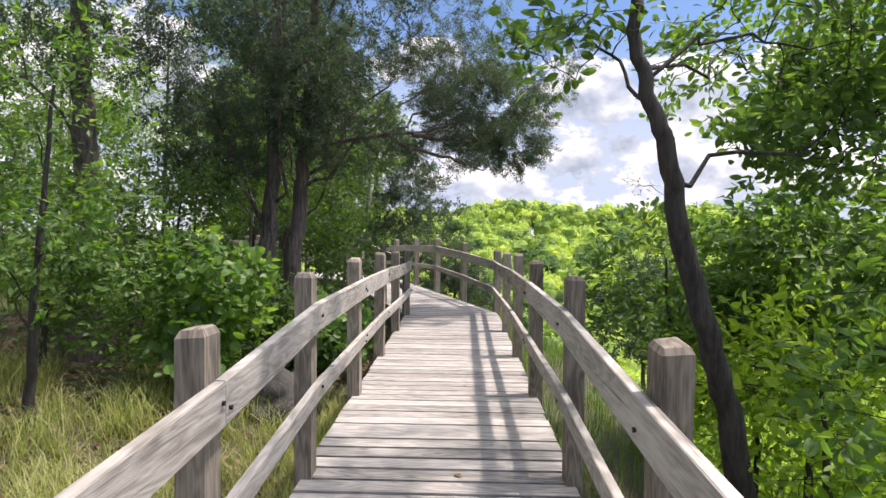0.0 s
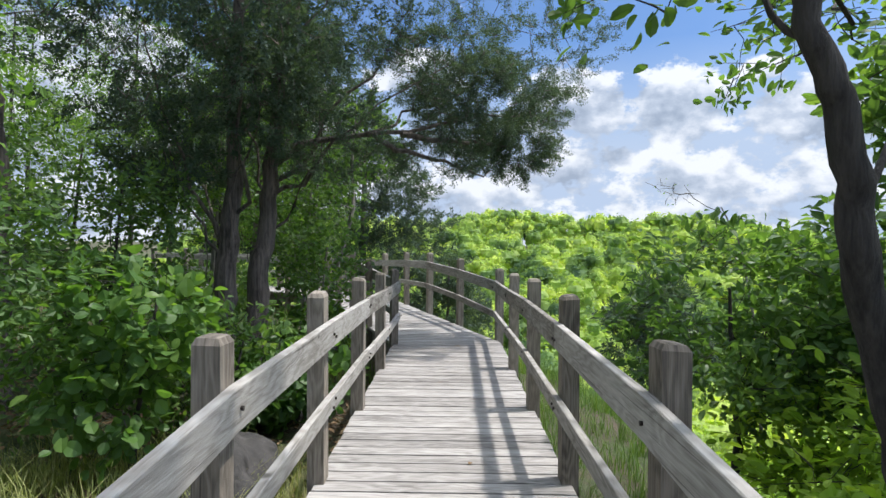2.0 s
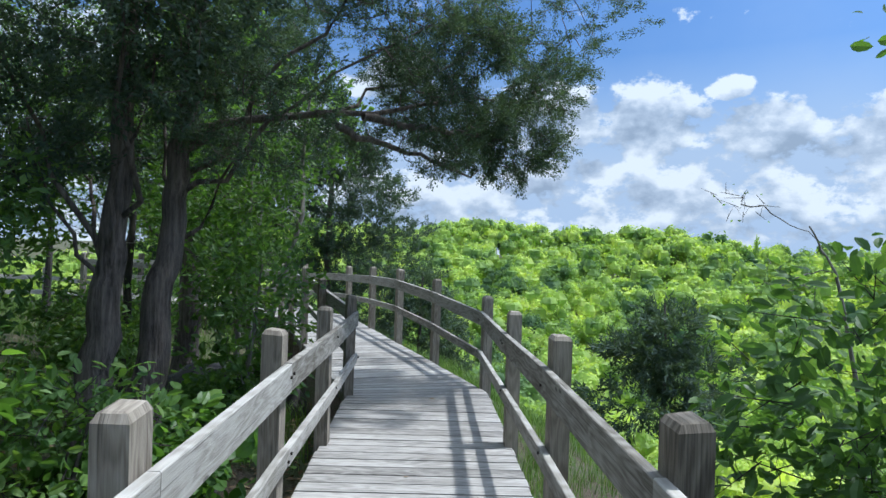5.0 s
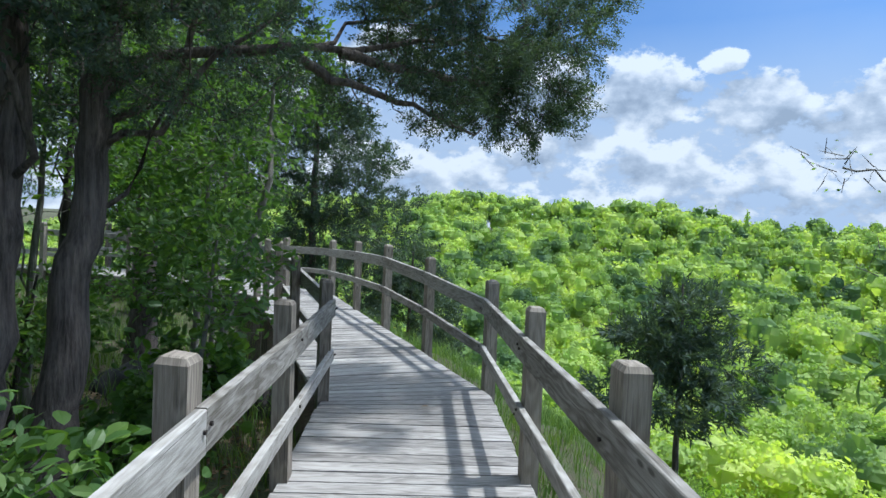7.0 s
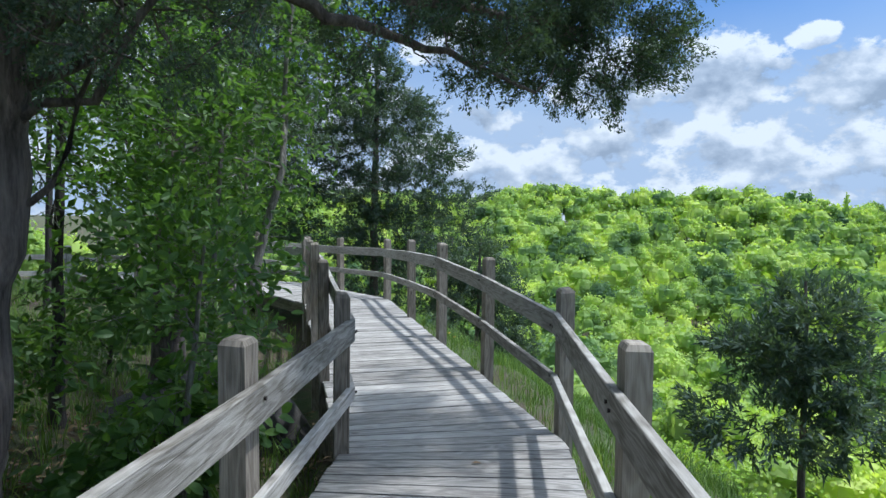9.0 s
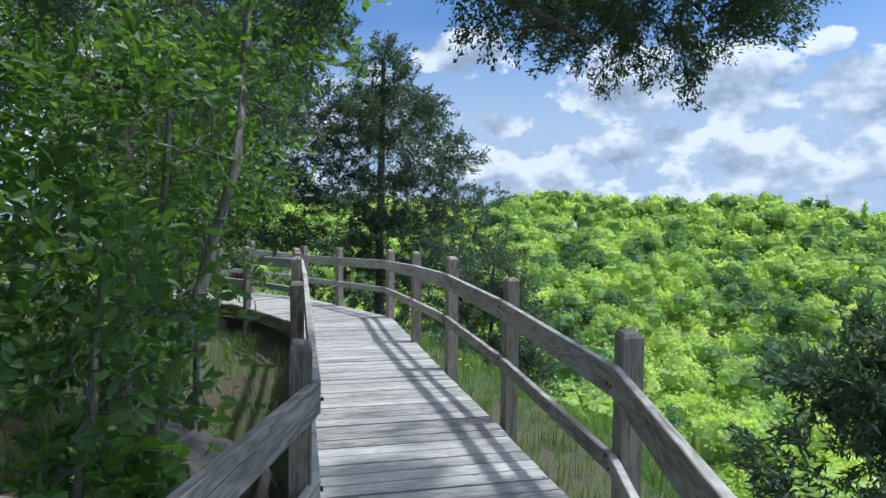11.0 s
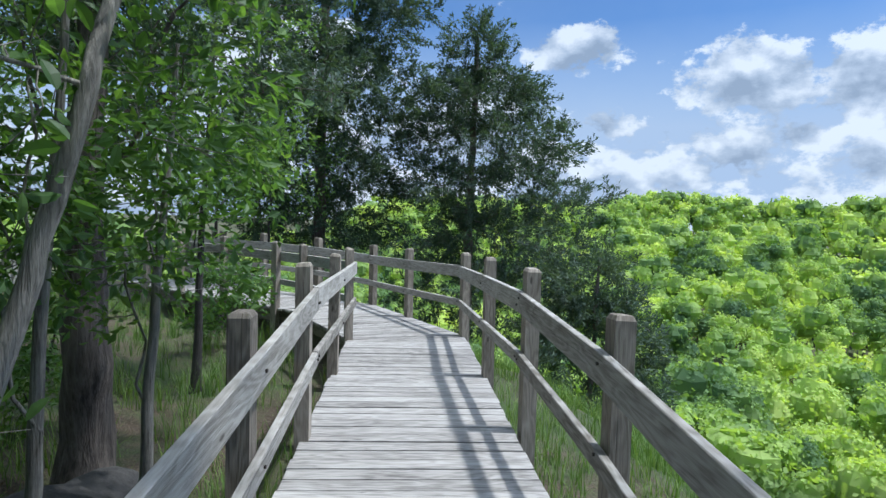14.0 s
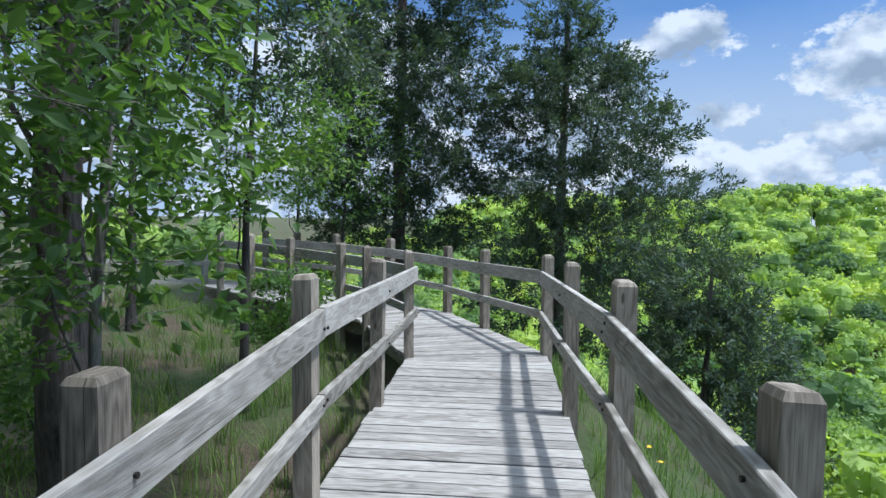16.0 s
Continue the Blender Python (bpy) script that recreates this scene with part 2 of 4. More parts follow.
PLANK = wood_material("weathered_deck_wood", (0.125, 0.115, 0.105), (0.33, 0.31, 0.288), (0.51, 0.485, 0.455))
RAIL = wood_material("weathered_rail_wood", (0.12, 0.105, 0.085), (0.33, 0.31, 0.28), (0.52, 0.495, 0.46), 0.8, 0.15)
POST = wood_material("weathered_post_wood", (0.085, 0.072, 0.058), (0.25, 0.215, 0.175), (0.42, 0.375, 0.315))
BOLT = plain_material("rusted_bolt_steel", (0.035, 0.028, 0.024), 0.6, 0.5)
CEDAR_LEAF = leaf_material("cedar_foliage", [(0.0, (0.047, 0.074, 0.062)), (0.5, (0.078, 0.116, 0.09)), (1.0, (0.12, 0.16, 0.105))], 0.34, 0.6, 0.2)
OAK_LEAF = leaf_material("oak_leaf_green", [(0.0, (0.06, 0.115, 0.04)), (0.5, (0.115, 0.205, 0.068)), (1.0, (0.21, 0.30, 0.09))], 0.5)
SHRUB_LEAF = leaf_material("shrub_leaf_green", [(0.0, (0.06, 0.12, 0.038)), (0.5, (0.11, 0.21, 0.056)), (1.0, (0.21, 0.32, 0.075))], 0.5)
LIME_LEAF = leaf_material("lime_leaf", [(0.0, (0.14, 0.24, 0.035)), (0.5, (0.26, 0.40, 0.05)), (1.0, (0.42, 0.50, 0.07))], 0.45, 0.5, 0.25)
# greens paled with red and blue: some valley haze put into the colour
WOODS_LEAF = leaf_material("woods_foliage", [(0.0, (0.085, 0.15, 0.085)), (0.3, (0.19, 0.285, 0.115)), (0.6, (0.36, 0.47, 0.15)), (1.0, (0.57, 0.64, 0.19))], 0.42, 0.7, 0.12, 0.1, 2.6, 0.14, 0.5)
GRASS = leaf_material("grass_blade", [(0.0, (0.12, 0.17, 0.045)), (0.5, (0.28, 0.31, 0.11)), (1.0, (0.56, 0.5, 0.29))], 0.35, 0.6, 0.2)
SLOPE_GRASS = leaf_material("slope_grass_blade", [(0.0, (0.06, 0.115, 0.03)), (0.55, (0.12, 0.20, 0.05)), (1.0, (0.26, 0.31, 0.11))], 0.35, 0.6, 0.2)
LITTER = leaf_material("dry_leaf_litter", [(0.0, (0.07, 0.045, 0.025)), (0.5, (0.20, 0.135, 0.08)), (1.0, (0.38, 0.29, 0.19))], 0.1, 0.8, 0.15)
CEDAR_BARK = bark_material("cedar_bark", (0.035, 0.028, 0.024), (0.21, 0.175, 0.15), 26.0)
DARK_BARK = bark_material("dark_oak_bark", (0.018, 0.016, 0.015), (0.085, 0.075, 0.068), 30.0)
PALE_BARK = bark_material("pale_sapling_bark", (0.08, 0.075, 0.065), (0.36, 0.34, 0.30), 30.0)
ROCK = bark_material("grey_rock", (0.02, 0.019, 0.018), (0.075, 0.07, 0.066), 9.0)
FENCE = wood_material("pale_fence_wood", (0.22, 0.21, 0.19), (0.42, 0.40, 0.37), (0.6, 0.58, 0.54))
GROUND = ground_material()


# ---- mesh helpers ----
def mesh_from(name, verts, faces, mat, smooth=False):
    """A mesh from numpy vertices and an (n, k) array of faces."""
    me = bpy.data.meshes.new(name)
    k = faces.shape[1]
    me.vertices.add(len(verts))
    me.vertices.foreach_set("co", np.ascontiguousarray(verts, np.float32).ravel())
    me.loops.add(faces.size)
    me.loops.foreach_set("vertex_index", np.ascontiguousarray(faces, np.int32).ravel())
    me.polygons.add(len(faces))
    me.polygons.foreach_set("loop_start", np.arange(0, faces.size, k, dtype=np.int32))
    me.polygons.foreach_set("use_smooth", np.full(len(faces), smooth))
    me.update(calc_edges=True)
    me.materials.append(mat)
    return me


def empty(name, at=(0, 0, 0)):
    ob = new(name)
    ob.location = at
    ob.empty_display_size = 0.2
    return ob


def under(name, me, parent, label=""):
    ob = new(name, me)
    ob.parent = parent
    if parent.type == "EMPTY" and parent.parent is None:
        ob.matrix_parent_inverse = Matrix.Translation(-Vector(parent.location))
    if label:
        ob["label"] = label
    return ob


def board_mesh(name, corners, z0, z1, mat, chamfer=0.004, along=(0, 1)):
    """A board from its four plan corners (two ends, each left and right), with broken edges; u runs from end to end."""
    a, b, c, d = [np.array(p, float) for p in corners]      # a-b one end, d-c the other: a,d on one side, b,c on the other
    mid = (a + b + c + d) / 4
    rows = []
    for z, inset in ((z0, 0.0), (z1 - chamfer, 0.0), (z1, chamfer)):
        for p in (a, b, c, d):
            w = mid - p
            rows.append((*(p + inset * w / max(np.linalg.norm(w), 1e-6) * 1.2), z))
    faces = [(3, 2, 1, 0), (8, 9, 10, 11)]
    for lv in (0, 4):
        for i in range(4):
            j = (i + 1) % 4
            faces.append((lv + i, lv + j, lv + 4 + j, lv + 4 + i))
    me = mesh_from(name, np.array(rows), np.array(faces), mat)
    length = ((d + c) - (a + b)) / 2
    length = length / np.linalg.norm(length)
    side = np.array((-length[1], length[0]))
    uv = me.uv_layers.new(name="UVMap")
    for poly in me.polygons:
        tall = abs(poly.normal.z) < 0.5
        for li in poly.loop_indices:
            co = np.array(me.vertices[me.loops[li].vertex_index].co)
            u, v = (co[:2] - a) @ length, (co[:2] - a) @ side
            uv.data[li].uv = (u, (co[2] if tall else v))
    return me


def post_mesh(name, half, z0, z1, mat, cap=0.035, slope=(0.0, 0.0), deep=0.0):
    """A post, deeper one way where told, with a bevelled top, its grain upright."""
    rows = []
    for z, h in ((z0, half), (z1 - cap * 0.7, half), (z1 - cap * 0.12, half * 0.76), (z1, half * 0.55)):
        for sx, sy in ((-1, -1), (1, -1), (1, 1), (-1, 1)):
            rows.append((sx * (h + deep), sy * h, z + (slope[0] * sx + slope[1] * sy if z > z1 - cap * 1.5 else 0.0)))
    faces = [(3, 2, 1, 0), (12, 13, 14, 15)]
    for lv in (0, 4, 8):
        for i in range(4):
            j = (i + 1) % 4
            faces.append((lv + i, lv + j, lv + 4 + j, lv + 4 + i))
    me = mesh_from(name, np.array(rows), np.array(faces), mat)
    uv = me.uv_layers.new(name="UVMap")
    for poly in me.polygons:
        for li in poly.loop_indices:
            co = me.vertices[me.loops[li].vertex_index].co
            across = co.x if abs(poly.normal.y) > abs(poly.normal.x) else co.y + 0.31
            uv.data[li].uv = (co.z, across) if abs(poly.normal.z) < 0.7 else (co.x, co.y)
    return me


def tube(points, radii, sides):
    """Vertices and quads of a tapered tube along a line of points."""
    pts = np.array(points, float)
    n = len(pts)
    tang = np.gradient(pts, axis=0)
    tang /= np.linalg.norm(tang, axis=1, keepdims=True) + 1e-9
    ref = np.where(np.abs(tang[:, 2:3]) < 0.9, [[0, 0, 1.0]], [[1.0, 0, 0]])
    u = np.cross(tang, ref)
    u /= np.linalg.norm(u, axis=1, keepdims=True) + 1e-9
    w = np.cross(tang, u)
    ang = np.linspace(0, 2 * np.pi, sides, endpoint=False)
    ring = np.cos(ang)[None, :, None] * u[:, None] + np.sin(ang)[None, :, None] * w[:, None]
    verts = (pts[:, None] + ring * np.array(radii, float)[:, None, None]).reshape(-1, 3)
    i, j = np.meshgrid(np.arange(n - 1), np.arange(sides), indexing="ij")
    k = (j + 1) % sides
    faces = np.stack([i * sides + j, i * sides + k, (i + 1) * sides + k, (i + 1) * sides + j], -1).reshape(-1, 4)
    return verts, faces


def joined(pieces):
    verts, faces, at = [], [], 0
    for v, f in pieces:
        verts.append(v)
        faces.append(f + at)
        at += len(v)
    return np.concatenate(verts), np.concatenate(faces)


LEAF = np.array([(0, 0, 0), (0.45, 0.5, 0.10), (1.0, 0, -0.06), (0.45, -0.5, 0.10), (0.5, 0, 0.0)])
LEAF_FACES = np.array([(0, 4, 2, 1), (0, 3, 2, 4)])
OVATE = np.array([(0, 0, 0), (0.2, 0.34, 0.05), (0.5, 0.5, 0.08), (0.8, 0.36, 0.02), (1.0, 0, -0.08), (0.8, -0.36, 0.02), (0.5, -0.5, 0.08), (0.2, -0.34, 0.05), (0.5, 0, 0.0)])
OVATE_FACES = np.array([(0, 8, 2, 1), (8, 4, 3, 2), (0, 7, 6, 8), (8, 6, 5, 4)])
BLADE = np.array([(0, -0.6, 0), (1.05, -0.05, 0.0), (0.45, 0.65, 0.05)])
BLADE_FACES = np.array([(0, 1, 2)])
QUAD_FACES = np.array([(0, 1, 2, 3)])
FAR_LEAF = np.array([(0, 0, 0), (0.45, -0.5, 0.08), (1.0, 0, -0.08), (0.45, 0.5, 0.08)])
LEAF_QUAD = np.array([(0, -0.28, 0), (0.75, -0.5, 0.05), (1.0, 0.22, -0.05), (0.3, 0.5, 0.04)])


def leaf_cloud(rng, at, aim, length, width, template=LEAF, quads=LEAF_FACES, flat=0.6, face=(0.0, 0.0, 1.0)):
    """Leaves at points, each aimed along its own direction, with random roll; flat: how much they lie face up."""
    n = len(at)
    aim = aim / (np.linalg.norm(aim, axis=1, keepdims=True) + 1e-9)
    up = rng.normal(size=(n, 3)) * (1 - flat) + np.asarray(face) * flat
    side = np.cross(up, aim)
    side /= np.linalg.norm(side, axis=1, keepdims=True) + 1e-9
    norm = np.cross(aim, side)
    size = rng.uniform(0.65, 1.25, (n, 1, 1))
    t = template[None] * size
    verts = at[:, None] + t[..., 0:1] * length * aim[:, None] + t[..., 1:2] * width * side[:, None] + t[..., 2:3] * length * norm[:, None]
    faces = quads[None] + (np.arange(n) * len(template))[:, None, None]
    return verts.reshape(-1, 3), faces.reshape(-1, quads.shape[1])


def ball(rng, n, shell=0.0):
    p = rng.normal(size=(n, 3))
    p /= np.linalg.norm(p, axis=1, keepdims=True)
    return p * (shell + (1 - shell) * rng.uniform(0, 1, (n, 1)) ** (1 / 2.2))


def bent(rng, a, b, n, wobble, sag=0.0):
    a, b = np.array(a, float), np.array(b, float)
    s = np.linspace(0, 1, n)[:, None]
    off = np.cumsum(rng.normal(size=(n, 3)), 0)
    off = (off - off[0] - s * (off[-1] - off[0])) * wobble * np.linalg.norm(b - a) / math.sqrt(n)
    return a + (b - a) * s + off + np.array([0, 0, 1.0]) * sag * np.linalg.norm(b - a) * 4 * s * (1 - s)


def plant(name, seed, trunk, radius, blobs, leaf, leaf_mat, bark_mat, label, category, group="", sides=10, parts=("trunk", "crown")):
    """A tree or bush. trunk: line of points. blobs: (centre, radii, clusters, height on the trunk from 0 to 1 or a limb's line, sag).
    leaf: (per cluster, spread, length, width, shape, flat, twigs in every n-th cluster)."""
    rng = np.random.default_rng(seed)
    trunk = np.array(trunk, float)
    steps = np.linspace(0, len(trunk) - 1, max(10, 5 * len(trunk)))
    line = np.stack([np.interp(steps, np.arange(len(trunk)), trunk[:, k]) for k in range(3)], 1)
    line[1:-1] += rng.normal(size=(len(line) - 2, 3)) * radius * 0.12
    s = np.linspace(0, 1, len(line))
    rad = radius * (1 - 0.72 * s) * (1 + 0.45 * np.exp(-s * 16))
    limbs, twigs, tufts, ways, outs = [], [], [], [], []
    per, spread, length, width, shape, flat, every = leaf
    for centre, radii, count, rise, sag in blobs:
        centre, radii = np.array(centre, float), np.array(radii, float)
        if isinstance(rise, (int, float)):
            k = int(rise * (len(line) - 1))
            limb = bent(rng, line[k], centre, 9, 0.10, sag)
            r0 = min(rad[k] * 0.3, 0.008 + 0.009 * np.linalg.norm(centre - line[k]))
        else:
            pts = np.array(rise, float)
            st = np.linspace(0, len(pts) - 1, 14)
            limb = np.stack([np.interp(st, np.arange(len(pts)), pts[:, q]) for q in range(3)], 1)
            limb[1:-1] += rng.normal(size=(12, 3)) * 0.02
            r0 = radius * 0.29
        limbs.append(tube(limb, np.linspace(r0, max(0.006, r0 * 0.25), len(limb)), 7))
        spots = centre + ball(rng, count, 0.25) * radii
        often, least = (2.1, -0.06) if shape == "blade" and length < 0.1 else (1.5, -0.16)
        lump = np.array([noise.noise(Vector(p) * often + Vector((seed, 0, 0))) for p in spots])
        spots = spots[lump > least]
        # each cluster hangs on the nearest one nearer to the limb, so that twigs fork
        gap = np.sqrt(((spots[:, None] - limb[None]) ** 2).sum(-1)).min(1)
        spots = spots[np.argsort(gap)]
        joints = np.concatenate([limb[1:], spots])
        for n, p in enumerate(spots):
            k = len(limb) - 1 + n
            near = joints[np.argmin(((joints[:k] - p) ** 2).sum(1))]
            if n % every == 0 or n < 40:
                thick = min(0.009, r0 * 0.5) * (1 - 0.6 * n / len(spots))
                twigs.append(tube(bent(rng, near, p, 4, 0.14, sag * 0.5), np.linspace(thick, max(0.002, thick * 0.5), 4), 3))
            tufts.append(p)
            ways.append(0.7 * (p - near) / (np.linalg.norm(p - near) + 1e-6) + (p - centre) / radii)
            outs.append((p - centre) / radii + np.array([0, 0, 0.7]))
    tufts, ways, outs = np.array(tufts), np.array(ways), np.array(outs)
    ways /= np.linalg.norm(ways, axis=1, keepdims=True) + 1e-6
    # leaves sit along a short spray at each cluster, thinning to its tip
    reach = spread * (3.4 if shape == "blade" else 3.0)
    ways = ways + rng.normal(size=ways.shape) * 0.45
    ways /= np.linalg.norm(ways, axis=1, keepdims=True) + 1e-6
    if shape != "blade":
        ways[:, 2] *= 0.55
    u = rng.uniform(0, 1, (len(tufts) * per, 1))
    way = np.repeat(ways, per, 0)
    at = np.repeat(tufts, per, 0) + way * (u - 0.35) * reach + rng.normal(size=(len(tufts) * per, 3)) * spread * (0.42 if shape == "blade" else 0.55) * (1.15 - 0.6 * u)
    aim = way * 0.9 + rng.normal(size=at.shape) * 0.55
    for k in range(0, len(tufts), every):
        twigs.append(tube(np.stack([tufts[k] - ways[k] * reach * 0.4, tufts[k], tufts[k] + ways[k] * reach * 0.6]), [0.0035, 0.003, 0.0015], 3))
    template, quads = {"leaf": (LEAF, LEAF_FACES), "ovate": (OVATE, OVATE_FACES), "blade": (BLADE, BLADE_FACES), "far": (FAR_LEAF, QUAD_FACES)}[shape]
    top = empty(name, tuple(trunk[0]))
    tagged(top, label, category, group)
    under(parts[0], mesh_from(parts[0], *tube(line, rad, sides), bark_mat, True), top)
    for v, f in limbs:
        under("limb", mesh_from("limb", v, f, bark_mat, True), top)
    v, f = joined(twigs)
    tagged(under("branchwork", mesh_from("branchwork", v, f, bark_mat, True), top), kind="stuff")
    v, f = leaf_cloud(rng, at, aim, length, width, template, quads, flat, np.repeat(outs, per, 0))
    tagged(under(parts[1], mesh_from(parts[1], v, f, leaf_mat), top), kind="stuff")
    return top


# ---- plan of the boardwalk ----
WIDE = 1.42
RIGHT = [np.array(p) for p in ((1.093, -3.5), (0.794, 9.276), (-1.667, 16.087), (-3.80, 18.20), (-9.2, 20.3))]


def left_of(line, off):
    """The line moved sideways to its left, with mitred corners."""
    out = []
    for i, p in enumerate(line):
        ways = [line[j + 1] - line[j] for j in (i - 1, i) if 0 <= j < len(line) - 1]
        ns = [np.array((-w[1], w[0])) / np.linalg.norm(w) for w in ways]
        n = ns[0] if len(ns) == 1 else (ns[0] + ns[1]) / (1 + ns[0] @ ns[1])
        out.append(p + n * off)
    return out


LEFT = left_of(RIGHT, WIDE)


def deck_z(y):
    """The deck climbs a little at its start."""
    return -0.048 * max(0.0, 3.2 - y)


def along(line, s):
    """The point s metres along a line, and its heading."""
    for a, b in zip(line, line[1:]):
        d = np.linalg.norm(b - a)
        if s <= d or b is line[-1]:
            return a + (b - a) * s / d, (b - a) / d
        s -= d


def beside(x, y):
    """Metres to the right of the walk's right edge (negative on the left of it)."""
    edge = [np.array((1.5, -400.0))] + RIGHT + [np.array((-260.0, 130.0))]
    x, y = np.asarray(x, float), np.asarray(y, float)
    best, sign = np.full(x.shape, 1e9), np.ones(x.shape)
    for a, b in zip(edge, edge[1:]):
        w = b - a
        t = np.clip(((x - a[0]) * w[0] + (y - a[1]) * w[1]) / (w @ w), 0, 1)
        dx, dy = x - a[0] - t * w[0], y - a[1] - t * w[1]
        d = np.hypot(dx, dy)
        side = np.where(w[0] * dy - w[1] * dx < 0, 1.0, -1.0)
        sign = np.where(d < best - 1e-6, side, sign)
        best = np.minimum(best, d)
    return best * sign


def ground_z(x, y):
    x, y = np.asarray(x, float), np.asarray(y, float)
    d = beside(x, y)
    z = np.interp(d, [-200, -40, -12, -6, -3, -1.4, 0.3, 1.5, 5, 12, 25, 45, 70, 110, 150, 185, 230, 420, 900, 4000],
                  [3.0, 1.6, 0.35, 0.0, -0.28, -0.45, -0.5, -0.9, -2.9, -7.2, -13.5, -19, -21, -17, -10.5, -4.8, -4.0, -8, -16, -20])
    gully = np.exp(-((y - 12.5) / 4.0) ** 2) * np.exp(-((d + 3.0) / 2.6) ** 2)
    far = np.clip((np.degrees(np.arctan2(x, y + 5)) - 12) / 26, 0, 1.4) * np.clip((d - 70) / 100, 0, 1)
    bumps = 0.09 * np.sin(1.7 * x + 0.6) * np.cos(1.3 * y) + 0.05 * np.sin(3.9 * x - 2.2 * y) + np.clip(np.abs(d) / 60, 0, 2.2) * np.sin(x * 0.071) * np.cos(y * 0.053)
    return z - 0.45 * gully - 6.5 * far + bumps * np.clip(np.abs(d + 0.7) / 2.0, 0, 1)


def build_ground():
    ax = np.sort(np.concatenate([np.arange(-14, 22, 0.3), -14 - np.geomspace(0.4, 3500, 46), 22 + np.geomspace(0.4, 3500, 60)]))
    ay = np.sort(np.concatenate([np.arange(-8, 34, 0.3), -8 - np.geomspace(0.4, 3500, 40), 34 + np.geomspace(0.4, 3500, 60)]))
    x, y = np.meshgrid(ax, ay, indexing="ij")
    v = np.stack([x, y, ground_z(x, y)], -1).reshape(-1, 3)
    i, j = np.meshgrid(np.arange(len(ax) - 1), np.arange(len(ay) - 1), indexing="ij")
    n = len(ay)
    f = np.stack([i * n + j, (i + 1) * n + j, (i + 1) * n + j + 1, i * n + j + 1], -1).reshape(-1, 4)
    ob = new("ground", mesh_from("ground", v, f, GROUND, True))
    tagged(ob, "bluff and valley ground with leaf litter and grass", "ground", kind="structure")


build_ground()


def gz(x, y):
    return float(ground_z(np.array([x]), np.array([y]))[0])


# ---- boardwalk: deck, stringers ----
def crossing(p, w, line):
    """Where the line from p along w meets a polyline."""
    best = None
    for n, (a, b) in enumerate(zip(line, line[1:])):
        m = np.array([[w[0], a[0] - b[0]], [w[1], a[1] - b[1]]])
        if abs(np.linalg.det(m)) < 1e-9:
            continue
        t, u = np.linalg.solve(m, a - p)
        if t > 0 and (n == 0 or u >= -1e-6) and (n == len(line) - 2 or u <= 1 + 1e-6) and (best is None or t < best):
            best = t
    return p + best * w


def build_deck():
    walkway = tagged(empty("boardwalk", (0.3, 0.0, 0.0)), "grey weathered wooden boardwalk of cross planks on a bluff", "boardwalk")
    total = sum(np.linalg.norm(b - a) for a, b in zip(RIGHT, RIGHT[1:]))
    turns, s = [], 0.0
    for i in range(1, len(RIGHT) - 1):
        s += np.linalg.norm(RIGHT[i] - RIGHT[i - 1])
        h = [math.atan2(*(RIGHT[j + 1] - RIGHT[j])[::-1]) for j in (i - 1, i)]
        turns.append((s, h[1] - h[0]))
    start = math.atan2(*(RIGHT[1] - RIGHT[0])[::-1])

    def heading(s):
        return start + sum(a * min(1.0, max(0.0, (s - at) / 1.5 + 0.5)) for at, a in turns)

    rng, s, lines = random.Random(4), 0.02, []
    while s < total - 0.1:
        lines.append(s)
        s += 0.1475
    ends = []
    for s in lines:
        t = heading(s)
        p, _ = along(RIGHT, s)
        w = np.array((-math.sin(t), math.cos(t)))
        ends.append((p - 0.02 * w, crossing(p, w, LEFT) + 0.02 * w))
    for (r0, l0), (r1, l1) in zip(ends, ends[1:]):
        dr, dl = r1 - r0, l1 - l0
        if np.linalg.norm(dl) < 0.02:
            continue
        gr, gl = 0.013 / np.linalg.norm(dr), 0.013 / np.linalg.norm(dl)
        j = [rng.gauss(0, 0.004) for _ in range(2)]
        across = (l0 - r0) / np.linalg.norm(l0 - r0)
        a, d = r0 + dr * gr + across * j[0], l0 + dl * gl + across * j[1]
        b, c = r1 - dr * 0 + across * j[0], l1 + across * j[1]
        z = rng.gauss(0, 0.0015) + deck_z(r0[1])
        under("plank", board_mesh("plank", (a, b, c, d), -0.038 + z, z, PLANK), walkway)
    for off, deep in ((0.10, 0.0), (WIDE / 2, 0.0), (WIDE - 0.10, 0.0)):
        line = left_of(RIGHT, off)
        line = [line[0], line[0] + (line[1] - line[0]) * 0.53] + line[1:]
        for a, b in zip(line, line[1:]):
            w = (b - a) / np.linalg.norm(b - a)
            n = np.array((-w[1], w[0])) * 0.02
            me = board_mesh("stringer", (a - n, a + n, b + n, b - n), -0.235, -0.046, POST)
            for v in me.vertices:
                v.co.z += deck_z(v.co.y)
            under("stringer", me, walkway)


build_deck()


# ---- railings ----
def bolt_mesh():
    bm = bmesh.new()
    bmesh.ops.create_cone(bm, cap_ends=True, segments=6, radius1=0.009, radius2=0.007, depth=0.012)
    me = bpy.data.meshes.new("bolt")
    bm.to_mesh(me)
    bm.free()
    me.materials.append(BOLT)
    return me


BOLT_MESH = bolt_mesh()


